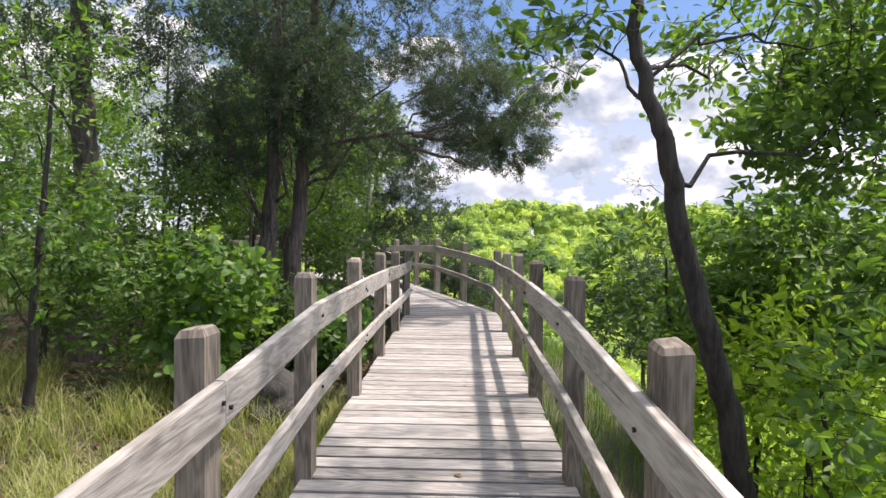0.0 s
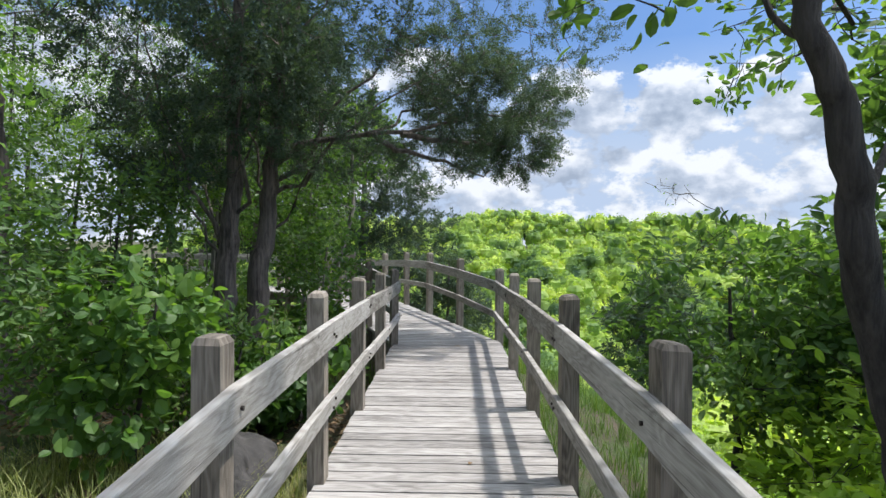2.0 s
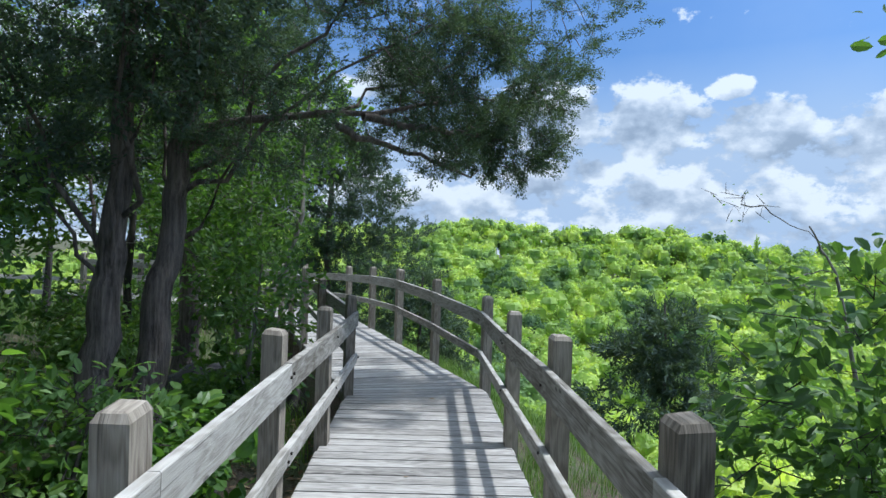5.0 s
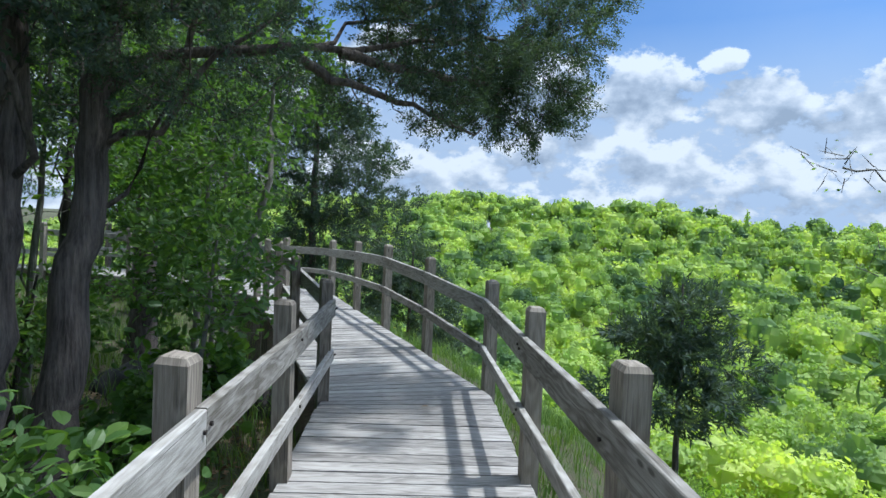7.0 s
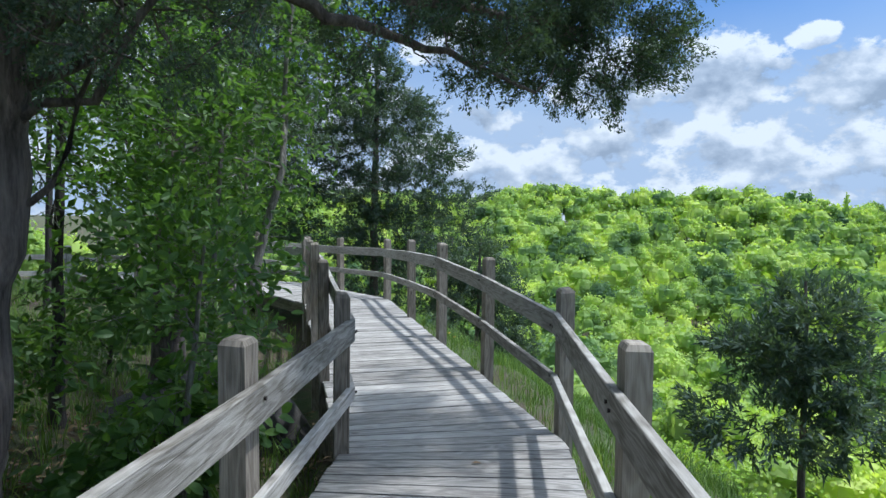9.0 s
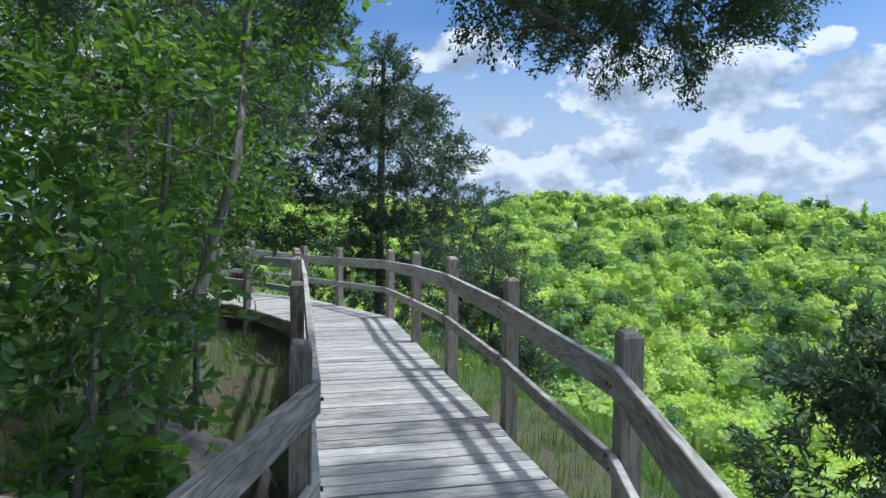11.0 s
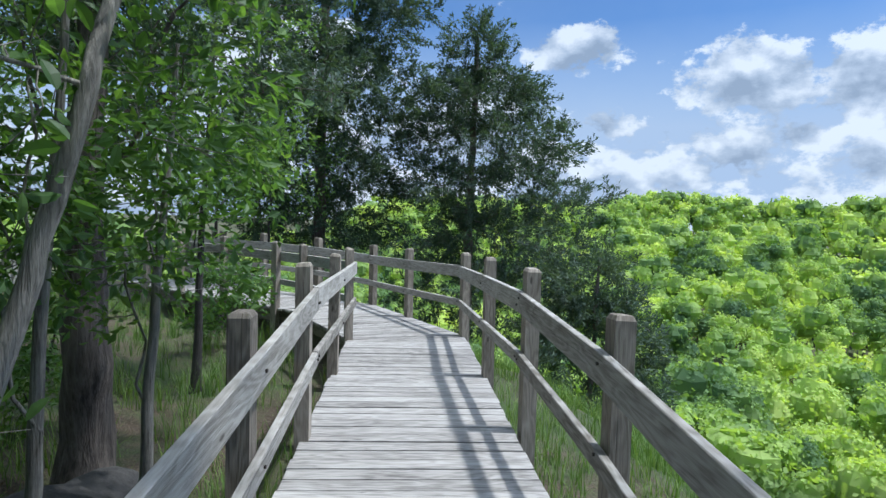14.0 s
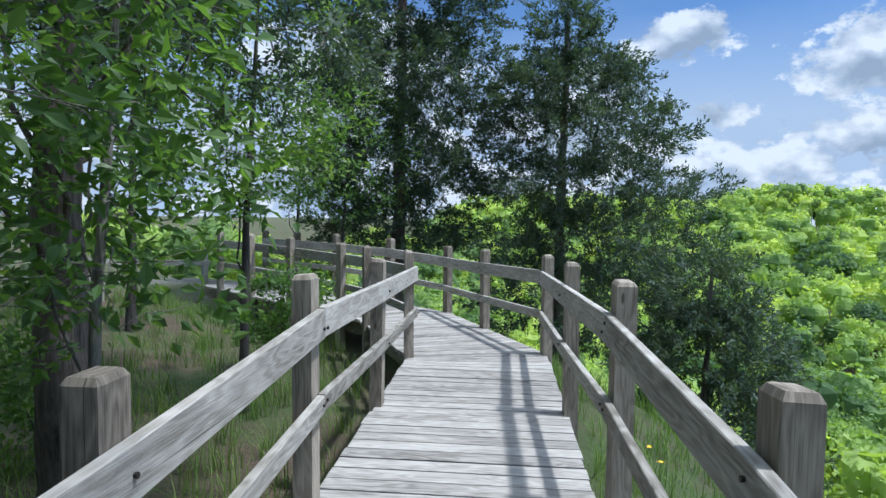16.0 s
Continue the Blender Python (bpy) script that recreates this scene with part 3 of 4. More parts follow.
def railing(name, line, side, stations, label):
    """Posts outside the deck's edge, a wide top rail and a narrow lower rail on their inner faces.
    stations: (metres along the line, post top, joint here). side: +1 for the right edge, -1 for the left one."""
    rng = random.Random(7 if side > 0 else 8)
    top = tagged(empty(name, (*line[0], 0.0)), label, "railing")
    spots = []
    corners = []
    s = 0.0
    for a, b in zip(line, line[1:]):
        s += np.linalg.norm(b - a)
        corners.append(s)
    for s, high, joint in stations:
        p, w = along(line, s)
        out = np.array((w[1], -w[0])) * side
        # at a corner the post follows the mean heading
        for c in corners[:-1]:
            if abs(s - c) < 0.12:
                w2 = along(line, c + 0.3)[1]
                w = (w + w2) / np.linalg.norm(w + w2)
                out = np.array((w[1], -w[0])) * side
        half = 0.047 + rng.uniform(-0.002, 0.003)
        centre = p + out * 0.006
        base = gz(*centre) - 0.15
        ob = under("post", post_mesh("post", half, base, high, POST, 0.03 + rng.uniform(0, 0.012), (rng.uniform(-0.004, 0.004), rng.uniform(-0.004, 0.004)), 0.016), top)
        ob.matrix_basis = pose(centre[0], centre[1], 0.0, rng.uniform(-0.5, 0.5), rng.uniform(-0.5, 0.5), math.degrees(math.atan2(w[1], w[0])))
        spots.append((p - out * (half - 0.004), out, w, high, joint))
    # rails run from joint to joint
    for (z0, z1, thick, what, drop) in ((-0.305, -0.160, 0.040, "top_rail", 0.0), (-0.675, -0.585, 0.040, "lower_rail", 0.0)):
        runs, run = [], [spots[0]]
        for sp in spots[1:]:
            run.append(sp)
            if sp[4]:
                runs.append(run)
                run = [sp]
        if len(run) > 1:
            runs.append(run)
        for run in runs:
            rail = mesh_rail(top, what, run, side, z0, z1, thick, rng)
            for n, (p, out, w, high, joint) in enumerate(run):
                shift = 0.03 if n == 0 else -0.03 if n == len(run) - 1 else 0.0
                q = p - out * (thick + 0.004) + w * shift
                zc = high - 0.005 + (z0 + z1) / 2 + rng.uniform(-0.03, 0.03)
                bolt = under("bolt", BOLT_MESH, rail)
                bolt.matrix_basis = pose(q[0], q[1], zc, 90, 0, math.degrees(math.atan2(out[1], out[0])) + 90)
    return top


def mesh_rail(top, what, run, side, z0, z1, thick, rng):
    """One rail board over several posts: it bends a little at each post."""
    pts = [sp[0] for sp in run]
    outs = [sp[1] for sp in run]
    n = len(pts)
    first = (pts[1] - pts[0]) / np.linalg.norm(pts[1] - pts[0])
    last = (pts[-1] - pts[-2]) / np.linalg.norm(pts[-1] - pts[-2])
    pts[0] = pts[0] + first * 0.0015
    pts[-1] = pts[-1] - last * 0.0015
    rows, lens, u = [], [], 0.0
    c = 0.004
    lift = [rng.uniform(-0.006, 0.006) for _ in pts]
    for i, (p, o) in enumerate(zip(pts, outs)):
        if i:
            u += np.linalg.norm(p - pts[i - 1])
        lens.append(u)
        hi, lo = run[i][3] - 0.005 + z1 + lift[i], run[i][3] - 0.005 + z0 + lift[i]
        inner, outer = p - o * thick, p
        sec = ((inner, lo + c), (inner, hi - c), (inner + o * c, hi), (outer - o * c, hi), (outer, hi - c), (outer, lo + c), (outer - o * c, lo), (inner + o * c, lo))
        rows += [(*q, z) for q, z in sec]
    faces = []
    for i in range(n - 1):
        for k in range(8):
            l = (k + 1) % 8
            f = (i * 8 + k, i * 8 + l, (i + 1) * 8 + l, (i + 1) * 8 + k)
            faces.append(f if side < 0 else f[::-1])
    e = (n - 1) * 8
    faces += [(0, 1, 2, 3), (0, 3, 4, 7), (7, 4, 5, 6), (e, e + 3, e + 2, e + 1), (e, e + 7, e + 4, e + 3), (e + 7, e + 6, e + 5, e + 4)]
    me = mesh_from(what, np.array(rows), np.array(faces), RAIL)
    uv = me.uv_layers.new(name="UVMap")
    for poly in me.polygons:
        flat = abs(poly.normal.z) > 0.7
        for li in poly.loop_indices:
            vi = me.loops[li].vertex_index
            co = me.vertices[vi].co
            uv.data[li].uv = (lens[vi // 8], (0.2 + (vi % 8) * 0.01) if flat else co.z)
    return under(what, me, top)


def stations_for(line, rows):
    """Distances along a line of the points nearest to plan points."""
    out = []
    for x, y, high, joint in rows:
        best, s = (1e9, 0.0), 0.0
        for a, b in zip(line, line[1:]):
            d = np.linalg.norm(b - a)
            t = min(1.0, max(0.0, ((np.array((x, y)) - a) @ (b - a)) / d ** 2))
            gap = np.linalg.norm(a + t * (b - a) - np.array((x, y)))
            best = min(best, (gap, s + t * d))
            s += d
        out.append((best[1], high, joint))
    return out


# plan place, height of the post's top over the level deck, and whether rails are jointed there
RIGHT_POSTS = [(1.08, -3.4, 0.75, True), (1.05, -1.9, 0.83, False), (1.03, -0.3, 0.90, True), (0.98, 1.30, 0.985, False), (0.95, 2.756, 1.07, False), (0.92, 4.394, 1.075, True), (0.90, 5.941, 1.075, False),
               (0.85, 7.543, 1.035, True), (0.795, 9.55, 0.995, True), (0.225, 11.25, 1.085, False), (-0.375, 12.80, 1.15, True), (-0.955, 14.2, 1.13, False),
               (-1.667, 16.087, 1.06, True), (-2.82, 17.22, 1.03, False), (-3.80, 18.20, 1.01, True), (-5.1, 18.70, 1.08, False), (-6.6, 19.3, 1.1, True), (-7.9, 19.8, 1.1, False), (-9.15, 20.28, 1.1, True)]
LEFT_POSTS = [(-0.33, -3.5, 0.75, True), (-0.36, -1.8, 0.83, False), (-0.39, -0.2, 0.91, False), (-0.43, 1.37, 0.99, True), (-0.46, 2.744, 1.07, False), (-0.48, 4.312, 1.08, True), (-0.54, 5.834, 1.07, True),
              (-0.59, 7.439, 1.03, False), (-0.62, 9.02, 1.0, True), (-1.2, 10.645, 1.08, False), (-1.78, 12.10, 1.165, True), (-2.41, 13.71, 1.125, False),
              (-2.89, 15.29, 1.10, True), (-4.2, 16.72, 1.05, False), (-5.0, 17.2, 1.05, True), (-6.3, 17.75, 1.08, False), (-7.6, 18.2, 1.1, True), (-8.7, 18.9, 1.1, False)]
RAIL_RIGHT = [RIGHT[0]] + [np.array(p) for p in ((0.795, 9.55), (0.225, 11.25), (-0.375, 12.80), (-0.955, 14.2))] + RIGHT[2:]
railing("railing", RAIL_RIGHT, 1, stations_for(RAIL_RIGHT, RIGHT_POSTS), "weathered grey two-rail wooden railing on the valley edge")
railing("railing", LEFT, -1, stations_for(LEFT, LEFT_POSTS), "weathered grey two-rail wooden railing beside the woods")

# ---- the big cedars beside the walk ----
CEDAR = (60, 0.085, 0.05, 0.02, "blade", 0.2, 3)
FINE = (130, 0.075, 0.028, 0.011, "blade", 0.2, 2)
plant("cedar_tree", 11, [(-2.2, 7.85, -0.5), (-2.12, 7.95, 0.5), (-2.05, 8.04, 1.4), (-1.96, 8.06, 2.5), (-1.85, 8.1, 4.2), (-1.7, 8.2, 7.0)], 0.15,
      [((0.55, 9.3, 3.2), (1.2, 1.3, 0.62), 900, [(-1.98, 8.06, 2.25), (-1.55, 8.12, 2.55), (-0.9, 8.3, 2.66), (-0.2, 8.7, 2.78), (0.4, 9.2, 3.05), (1.1, 9.8, 3.2)], -0.06),
       ((0.95, 9.9, 2.75), (0.75, 0.8, 0.5), 420, [(-0.5, 8.5, 2.7), (0.0, 8.8, 2.66), (0.5, 9.2, 2.7), (1.1, 9.9, 2.75)], -0.08),
       ((0.0, 8.9, 2.5), (0.75, 0.8, 0.32), 170, [(-0.9, 8.3, 2.66), (-0.5, 8.45, 2.5), (0.0, 8.8, 2.4), (0.55, 9.2, 2.25)], -0.08),
       ((0.1, 8.6, 3.6), (1.0, 1.0, 0.6), 300, 0.5, -0.04), ((1.3, 10.4, 4.3), (1.5, 1.4, 0.9), 260, 0.62, -0.05), ((-0.4, 8.2, 4.1), (1.4, 1.3, 0.7), 330, 0.55, -0.05),
       ((-1.35, 7.9, 2.65), (0.75, 0.7, 0.6), 260, 0.42, -0.05), ((-2.6, 8.4, 3.5), (1.4, 1.4, 0.9), 360, 0.5, -0.1), ((-1.7, 8.4, 5.5), (2.4, 2.2, 1.3), 220, 0.75, 0.0), ((-1.7, 8.2, 7.2), (1.6, 1.6, 1.2), 80, 0.95, 0.0)],
      FINE, CEDAR_LEAF, CEDAR_BARK, "tall red cedar with shaggy bark and a limb over the walk", "tree", "cedars beside the walk", 14)
plant("cedar_tree", 12, [(-2.45, 7.55, -0.5), (-2.38, 7.62, 0.7), (-2.31, 7.66, 1.5), (-2.3, 7.7, 3.0), (-2.2, 7.6, 6.5)], 0.155,
      [((-2.9, 6.9, 3.3), (1.5, 1.4, 0.8), 300, 0.45, -0.08), ((-1.6, 6.7, 3.9), (1.3, 1.3, 0.9), 320, 0.5, -0.06), ((-2.4, 7.0, 5.2), (2.0, 1.9, 1.2), 340, 0.75, 0.0),
       ((-0.7, 7.2, 5.2), (1.3, 1.4, 0.9), 260, 0.7, 0.0), ((-3.2, 8.6, 2.6), (1.0, 1.2, 0.8), 300, 0.45, -0.05), ((-1.9, 7.2, 3.0), (0.9, 0.8, 0.6), 300, 0.42, -0.05), ((-3.0, 7.6, 2.4), (0.7, 0.8, 0.6), 240, 0.4, -0.05)],
      CEDAR, CEDAR_LEAF, CEDAR_BARK, "tall red cedar with fluted dark bark beside its twin", "tree", "cedars beside the walk", 14)
plant("cedar_tree", 13, [(-4.0, 6.2, -0.3), (-3.95, 6.2, 1.5), (-3.9, 6.1, 3.0), (-3.9, 6.0, 6.0)], 0.2,
      [((-4.4, 5.6, 3.5), (1.6, 1.5, 0.9), 240, 0.5, -0.08), ((-3.2, 5.4, 4.0), (1.5, 1.4, 0.9), 240, 0.6, -0.05), ((-4.0, 6.0, 5.8), (2.0, 2.0, 1.3), 340, 0.85, 0.0)],
      CEDAR, CEDAR_LEAF, CEDAR_BARK, "thick red cedar standing back in the dark woods", "tree", "cedars beside the walk")
BACK = (64, 0.14, 0.105, 0.034, "blade", 0.25, 2)
plant("cedar_tree", 14, [(-3.46, 23.6, -3.0), (-3.46, 23.5, 1.0), (-3.42, 23.5, 4.0), (-3.40, 23.5, 6.0)], 0.15,
      [((-3.4, 23.5, 5.5), (0.9, 0.8, 1.0), 200, 0.93, 0.0), ((-3.3, 23.4, 4.4), (1.8, 1.5, 0.75), 380, 0.76, 0.05), ((-3.1, 23.4, 3.3), (2.5, 1.9, 0.8), 520, 0.62, 0.06),
       ((-2.9, 23.4, 2.1), (3.0, 2.1, 0.8), 560, 0.5, 0.06), ((-2.7, 23.4, 0.9), (3.3, 2.3, 0.8), 480, 0.4, 0.04), ((-2.4, 23.3, -0.5), (3.4, 2.3, 0.9), 480, 0.3, 0.02)],
      (42, 0.125, 0.105, 0.033, "blade", 0.25, 1), CEDAR_LEAF, CEDAR_BARK, "cone-shaped cedar with open branches beyond the bend", "tree", "cedars beyond the bend")
plant("cedar_tree", 18, [(-3.5, 12.1, -0.8), (-3.46, 12.0, 1.0), (-3.4, 12.0, 2.6), (-3.5, 12.1, 6.5)], 0.19,
      [((-4.3, 12.0, 3.3), (1.4, 1.2, 0.8), 260, 0.5, -0.05), ((-2.7, 12.6, 3.9), (1.3, 1.2, 0.8), 260, 0.55, -0.05), ((-3.5, 12.2, 5.4), (2.0, 1.9, 1.2), 380, 0.8, 0.0), ((-3.0, 12.7, 2.7), (1.2, 1.2, 0.6), 240, 0.5, -0.04), ((-4.6, 13.4, 3.6), (1.4, 1.3, 0.9), 300, 0.55, -0.04), ((-2.8, 13.3, 4.7), (1.5, 1.4, 0.9), 320, 0.7, 0.0), ((-2.3, 11.6, 2.2), (0.9, 0.8, 0.3), 14, 0.42, 0.1), ((-4.6, 11.2, 2.0), (0.9, 0.8, 0.3), 12, 0.4, 0.1)],
      CEDAR, CEDAR_LEAF, CEDAR_BARK, "thick dark cedar with dead lower branches by the bend", "tree", "cedars beside the walk", 12)
plant("cedar_tree", 15, [(-7.0, 22.2, -1.5), (-6.9, 22.2, 2.0), (-6.8, 22.2, 10.5)], 0.22,
      [((-7.0, 22.0, 1.2), (1.9, 1.7, 0.7), 260, 0.28, -0.08), ((-6.9, 21.9, 2.6), (2.2, 2.0, 0.9), 420, 0.35, -0.06), ((-6.4, 21.8, 4.3), (2.6, 2.1, 1.0), 560, 0.5, -0.04), ((-6.6, 21.8, 6.2), (2.8, 2.1, 1.1), 580, 0.66, 0.0), ((-6.3, 22.0, 8.2), (2.6, 2.0, 1.1), 480, 0.82, 0.0), ((-6.6, 22.0, 10.2), (2.0, 1.8, 1.0), 320, 0.96, 0.0)],
      BACK, CEDAR_LEAF, CEDAR_BARK, "tall dense cedar behind the far railing", "tree", "cedars beyond the bend")
plant("cedar_tree", 17, [(-0.3, 21.6, -4.2), (-0.3, 21.6, -2.0), (-0.2, 21.6, 0.9)], 0.1,
      [((-0.3, 21.6, -2.4), (1.9, 1.7, 0.8), 330, 0.35, -0.05), ((-0.3, 21.6, -1.0), (1.6, 1.5, 0.8), 300, 0.65, -0.04), ((-0.3, 21.6, 0.2), (1.0, 1.0, 0.7), 180, 0.9, 0.0)],
      BACK, CEDAR_LEAF, CEDAR_BARK, "low dark cedar at the edge of the drop", "tree", "cedars beyond the bend")
plant("cedar_tree", 16, [(4.25, 13.5, -2.9), (4.25, 13.5, -1.2), (4.2, 13.5, 0.7)], 0.06,
      [((4.0, 13.4, -1.05), (1.35, 1.0, 0.45), 190, 0.5, 0.03), ((4.7, 13.6, -0.6), (1.0, 0.9, 0.4), 150, 0.65, 0.04), ((3.8, 13.5, -0.3), (0.8, 0.8, 0.4), 130, 0.75, 0.04), ((4.3, 13.5, 0.2), (0.65, 0.6, 0.5), 110, 0.92, 0.0)],
      (34, 0.09, 0.13, 0.03, "blade", 0.25, 2), CEDAR_LEAF, CEDAR_BARK, "small dark cedar alone on the grassy slope", "tree")

# ---- the leaning oak and the bushes on the valley side ----
OAK = (12, 0.11, 0.082, 0.04, "ovate", 0.55, 2)
OAK_FAR = (17, 0.13, 0.082, 0.042, "far", 0.6, 3)
plant("oak_tree", 21, [(2.05, 2.95, -1.2), (1.80, 2.8, 0.3), (1.58, 2.7, 0.9), (1.42, 2.62, 1.4), (1.36, 2.58, 1.75), (1.27, 2.58, 1.95), (1.20, 2.6, 2.3), (1.22, 2.7, 3.0), (1.3, 2.8, 4.2)], 0.07,
      [((1.0, 2.9, 2.35), (0.42, 0.4, 0.25), 55, 0.62, 0.05), ((2.3, 3.1, 2.35), (0.75, 0.8, 0.5), 300, 0.66, 0.03), ((3.0, 3.5, 1.95), (0.9, 0.9, 0.45), 260, 0.45, 0.0),
       ((1.3, 2.8, 3.6), (1.3, 1.2, 0.6), 260, 0.85, 0.0), ((2.6, 4.6, 2.6), (0.8, 0.9, 0.6), 190, 0.7, 0.0)],
      OAK, OAK_LEAF, DARK_BARK, "leaning dark-barked oak close to the railing", "tree", sides=14)
BUSH = (18, 0.12, 0.105, 0.07, "far", 0.7, 3)
BROAD = (10, 0.12, 0.105, 0.084, "ovate", 0.72, 2)
for n, (x, y, zc, rx, rz, count, mat) in enumerate(((2.2, 5.25, 0.85, 0.8, 0.7, 260, OAK_LEAF), (3.3, 4.9, 0.95, 1.25, 0.75, 340, OAK_LEAF), (2.6, 3.4, 0.2, 0.9, 0.8, 150, LIME_LEAF), (2.75, 4.7, 0.1, 0.7, 0.5, 180, LIME_LEAF),
                                                   (3.9, 6.9, -1.4, 1.2, 0.7, 220, LIME_LEAF), (5.4, 6.0, -1.3, 1.4, 1.0, 260, LIME_LEAF), (2.9, 1.9, 0.6, 1.0, 1.0, 200, SHRUB_LEAF),
                                                   (4.6, 3.4, 0.8, 1.4, 1.2, 260, OAK_LEAF), (6.4, 9.2, -2.9, 1.5, 1.1, 260, LIME_LEAF), (8.0, 11.5, -4.4, 1.8, 1.3, 280, LIME_LEAF), (6.0, 12.5, -3.5, 1.2, 0.8, 180, LIME_LEAF),
                                                   (7.0, 15.5, -4.6, 1.6, 1.0, 240, LIME_LEAF), (3.6, 17.5, -3.9, 1.5, 1.0, 240, LIME_LEAF), (5.0, 20.5, -5.5, 1.9, 1.3, 260, LIME_LEAF), (9.5, 8.0, -4.6, 1.8, 1.4, 260, LIME_LEAF), (10.0, 14.5, -6.0, 2.0, 1.4, 260, LIME_LEAF), (7.5, 19.0, -6.0, 1.9, 1.4, 260, LIME_LEAF))):
    base = gz(x, y)
    plant("bush", 40 + n, [(x, y, base - 0.1), (x + 0.05, y, base + 0.5 * (zc - base)), (x, y + 0.05, zc + 0.3 * rz)], 0.03 + 0.01 * rx,
          [((x, y, zc), (rx, rx, rz), count, 0.7, 0.0), ((x + 0.3 * rx, y - 0.2, zc - (0.25 if y > 4.5 and mat is OAK_LEAF else 0.6) * rz), (rx * 0.9, rx * 0.9, rz * 0.6), count // 2, 0.4, 0.0)],
          OAK if x < 3.3 and y < 6 else BUSH, mat, DARK_BARK, "leafy green bush on the valley slope" if mat is not LIME_LEAF else "bright lime-green bush low on the sunny slope", "bush", "bushes on the slope", 6, ("stem", "foliage"))

# ---- saplings and undergrowth on the wooded side ----
plant("sapling", 69, [(-1.85, 9.6, -1.0), (-1.72, 9.75, 0.3), (-1.52, 9.95, 1.2), (-1.36, 10.05, 1.9), (-1.45, 10.3, 2.5), (-1.4, 10.4, 3.4)], 0.05,
      [((-1.6, 9.5, 1.9), (0.5, 0.5, 0.5), 130, 0.6, 0.0), ((-1.5, 10.6, 3.0), (0.9, 0.9, 0.7), 200, 0.8, 0.0), ((-2.0, 9.7, 0.7), (0.4, 0.4, 0.35), 50, 0.4, 0.0)],
      OAK, OAK_LEAF, PALE_BARK, "pale-barked leaning sapling with ragged green leaves", "sapling", "saplings in the undergrowth", 8, ("stem", "foliage"))
for n, (x, y, h, r, count, mat, pale) in enumerate(((-2.0, 5.0, 1.3, 0.42, 70, SHRUB_LEAF, 0), (-2.6, 5.4, 1.2, 0.8, 110, SHRUB_LEAF, 0), (-2.9, 3.9, 2.6, 0.7, 120, SHRUB_LEAF, 0), (-1.5, 6.6, 0.6, 0.6, 120, SHRUB_LEAF, 0),
                                                   (-1.75, 6.0, 0.9, 0.5, 110, OAK_LEAF, 0), (-3.6, 5.0, 1.6, 1.0, 180, OAK_LEAF, 0), (-1.7, 9.0, 1.9, 0.55, 170, OAK_LEAF, 1), (-2.3, 10.6, 3.4, 1.0, 170, OAK_LEAF, 1), (-2.0, 9.2, 0.7, 0.6, 120, SHRUB_LEAF, 0),
                                                   (-2.4, 11.4, 3.2, 0.8, 120, OAK_LEAF, 1), (-3.3, 9.4, 3.4, 1.2, 170, SHRUB_LEAF, 1), (-4.6, 14.7, 4.4, 1.3, 320, OAK_LEAF, 0), (-4.6, 12.6, 1.1, 0.45, 70, OAK_LEAF, 0),
                                                   (-8.2, 16.2, 7.0, 2.2, 420, OAK_LEAF, 0), (-3.6, 10.4, 5.0, 1.5, 260, OAK_LEAF, 0), (-8.5, 9.5, 5.0, 1.9, 280, OAK_LEAF, 0), (-9.0, 13.0, 6.0, 2.0, 320, OAK_LEAF, 0), (-9.5, 5.0, 4.4, 2.0, 260, OAK_LEAF, 0),
                                                   (-7.0, 20.0, 3.8, 1.5, 280, OAK_LEAF, 0), (-11.5, 17.0, 7.0, 2.2, 320, OAK_LEAF, 0), (-12.5, 10.0, 6.0, 2.4, 300, OAK_LEAF, 0), (-10.5, 23.0, 5.6, 2.2, 320, OAK_LEAF, 0),
                                                   (-6.2, 7.5, 3.4, 1.6, 220, OAK_LEAF, 0), (-5.6, 3.6, 3.0, 1.4, 200, OAK_LEAF, 0), (-3.5, 7.2, 2.2, 0.9, 180, OAK_LEAF, 0), (-4.7, 8.4, 2.6, 1.1, 200, OAK_LEAF, 0), (-5.2, 6.0, 2.4, 1.1, 200, OAK_LEAF, 0), (-3.1, 8.9, 1.3, 0.7, 140, OAK_LEAF, 0), (-7.2, 5.6, 2.6, 1.3, 200, OAK_LEAF, 0), (-7.4, 10.6, 2.8, 1.3, 200, OAK_LEAF, 0), (-5.2, 16.2, 1.0, 0.5, 90, OAK_LEAF, 0), (-8.5, 21.0, 1.2, 0.8, 120, OAK_LEAF, 0))):
    base = gz(x, y)
    plant("sapling", 70 + n, [(x, y, base - 0.05), (x + 0.06, y, base + 0.4 * h), (x + 0.15, y + 0.1, base + h)], 0.022 + 0.008 * h,
          [((x + 0.1, y, base + h * 0.85), (r, r, 0.38 * h if h > 1.4 else 0.4), count, 0.7, 0.0), ((x - 0.1, y - 0.1, base + h * (0.5 if h < 2.8 else 0.66)), (r * 0.8, r * 0.8, (0.3 if h < 2.8 else 0.18) * h), count // 2, 0.4, 0.0)],
          (BROAD if mat is SHRUB_LEAF else OAK) if x > -2.2 else OAK_FAR, mat, PALE_BARK if pale else DARK_BARK, "young broadleaf sapling in the shady undergrowth", "sapling", "saplings in the undergrowth", 6, ("stem", "foliage"))


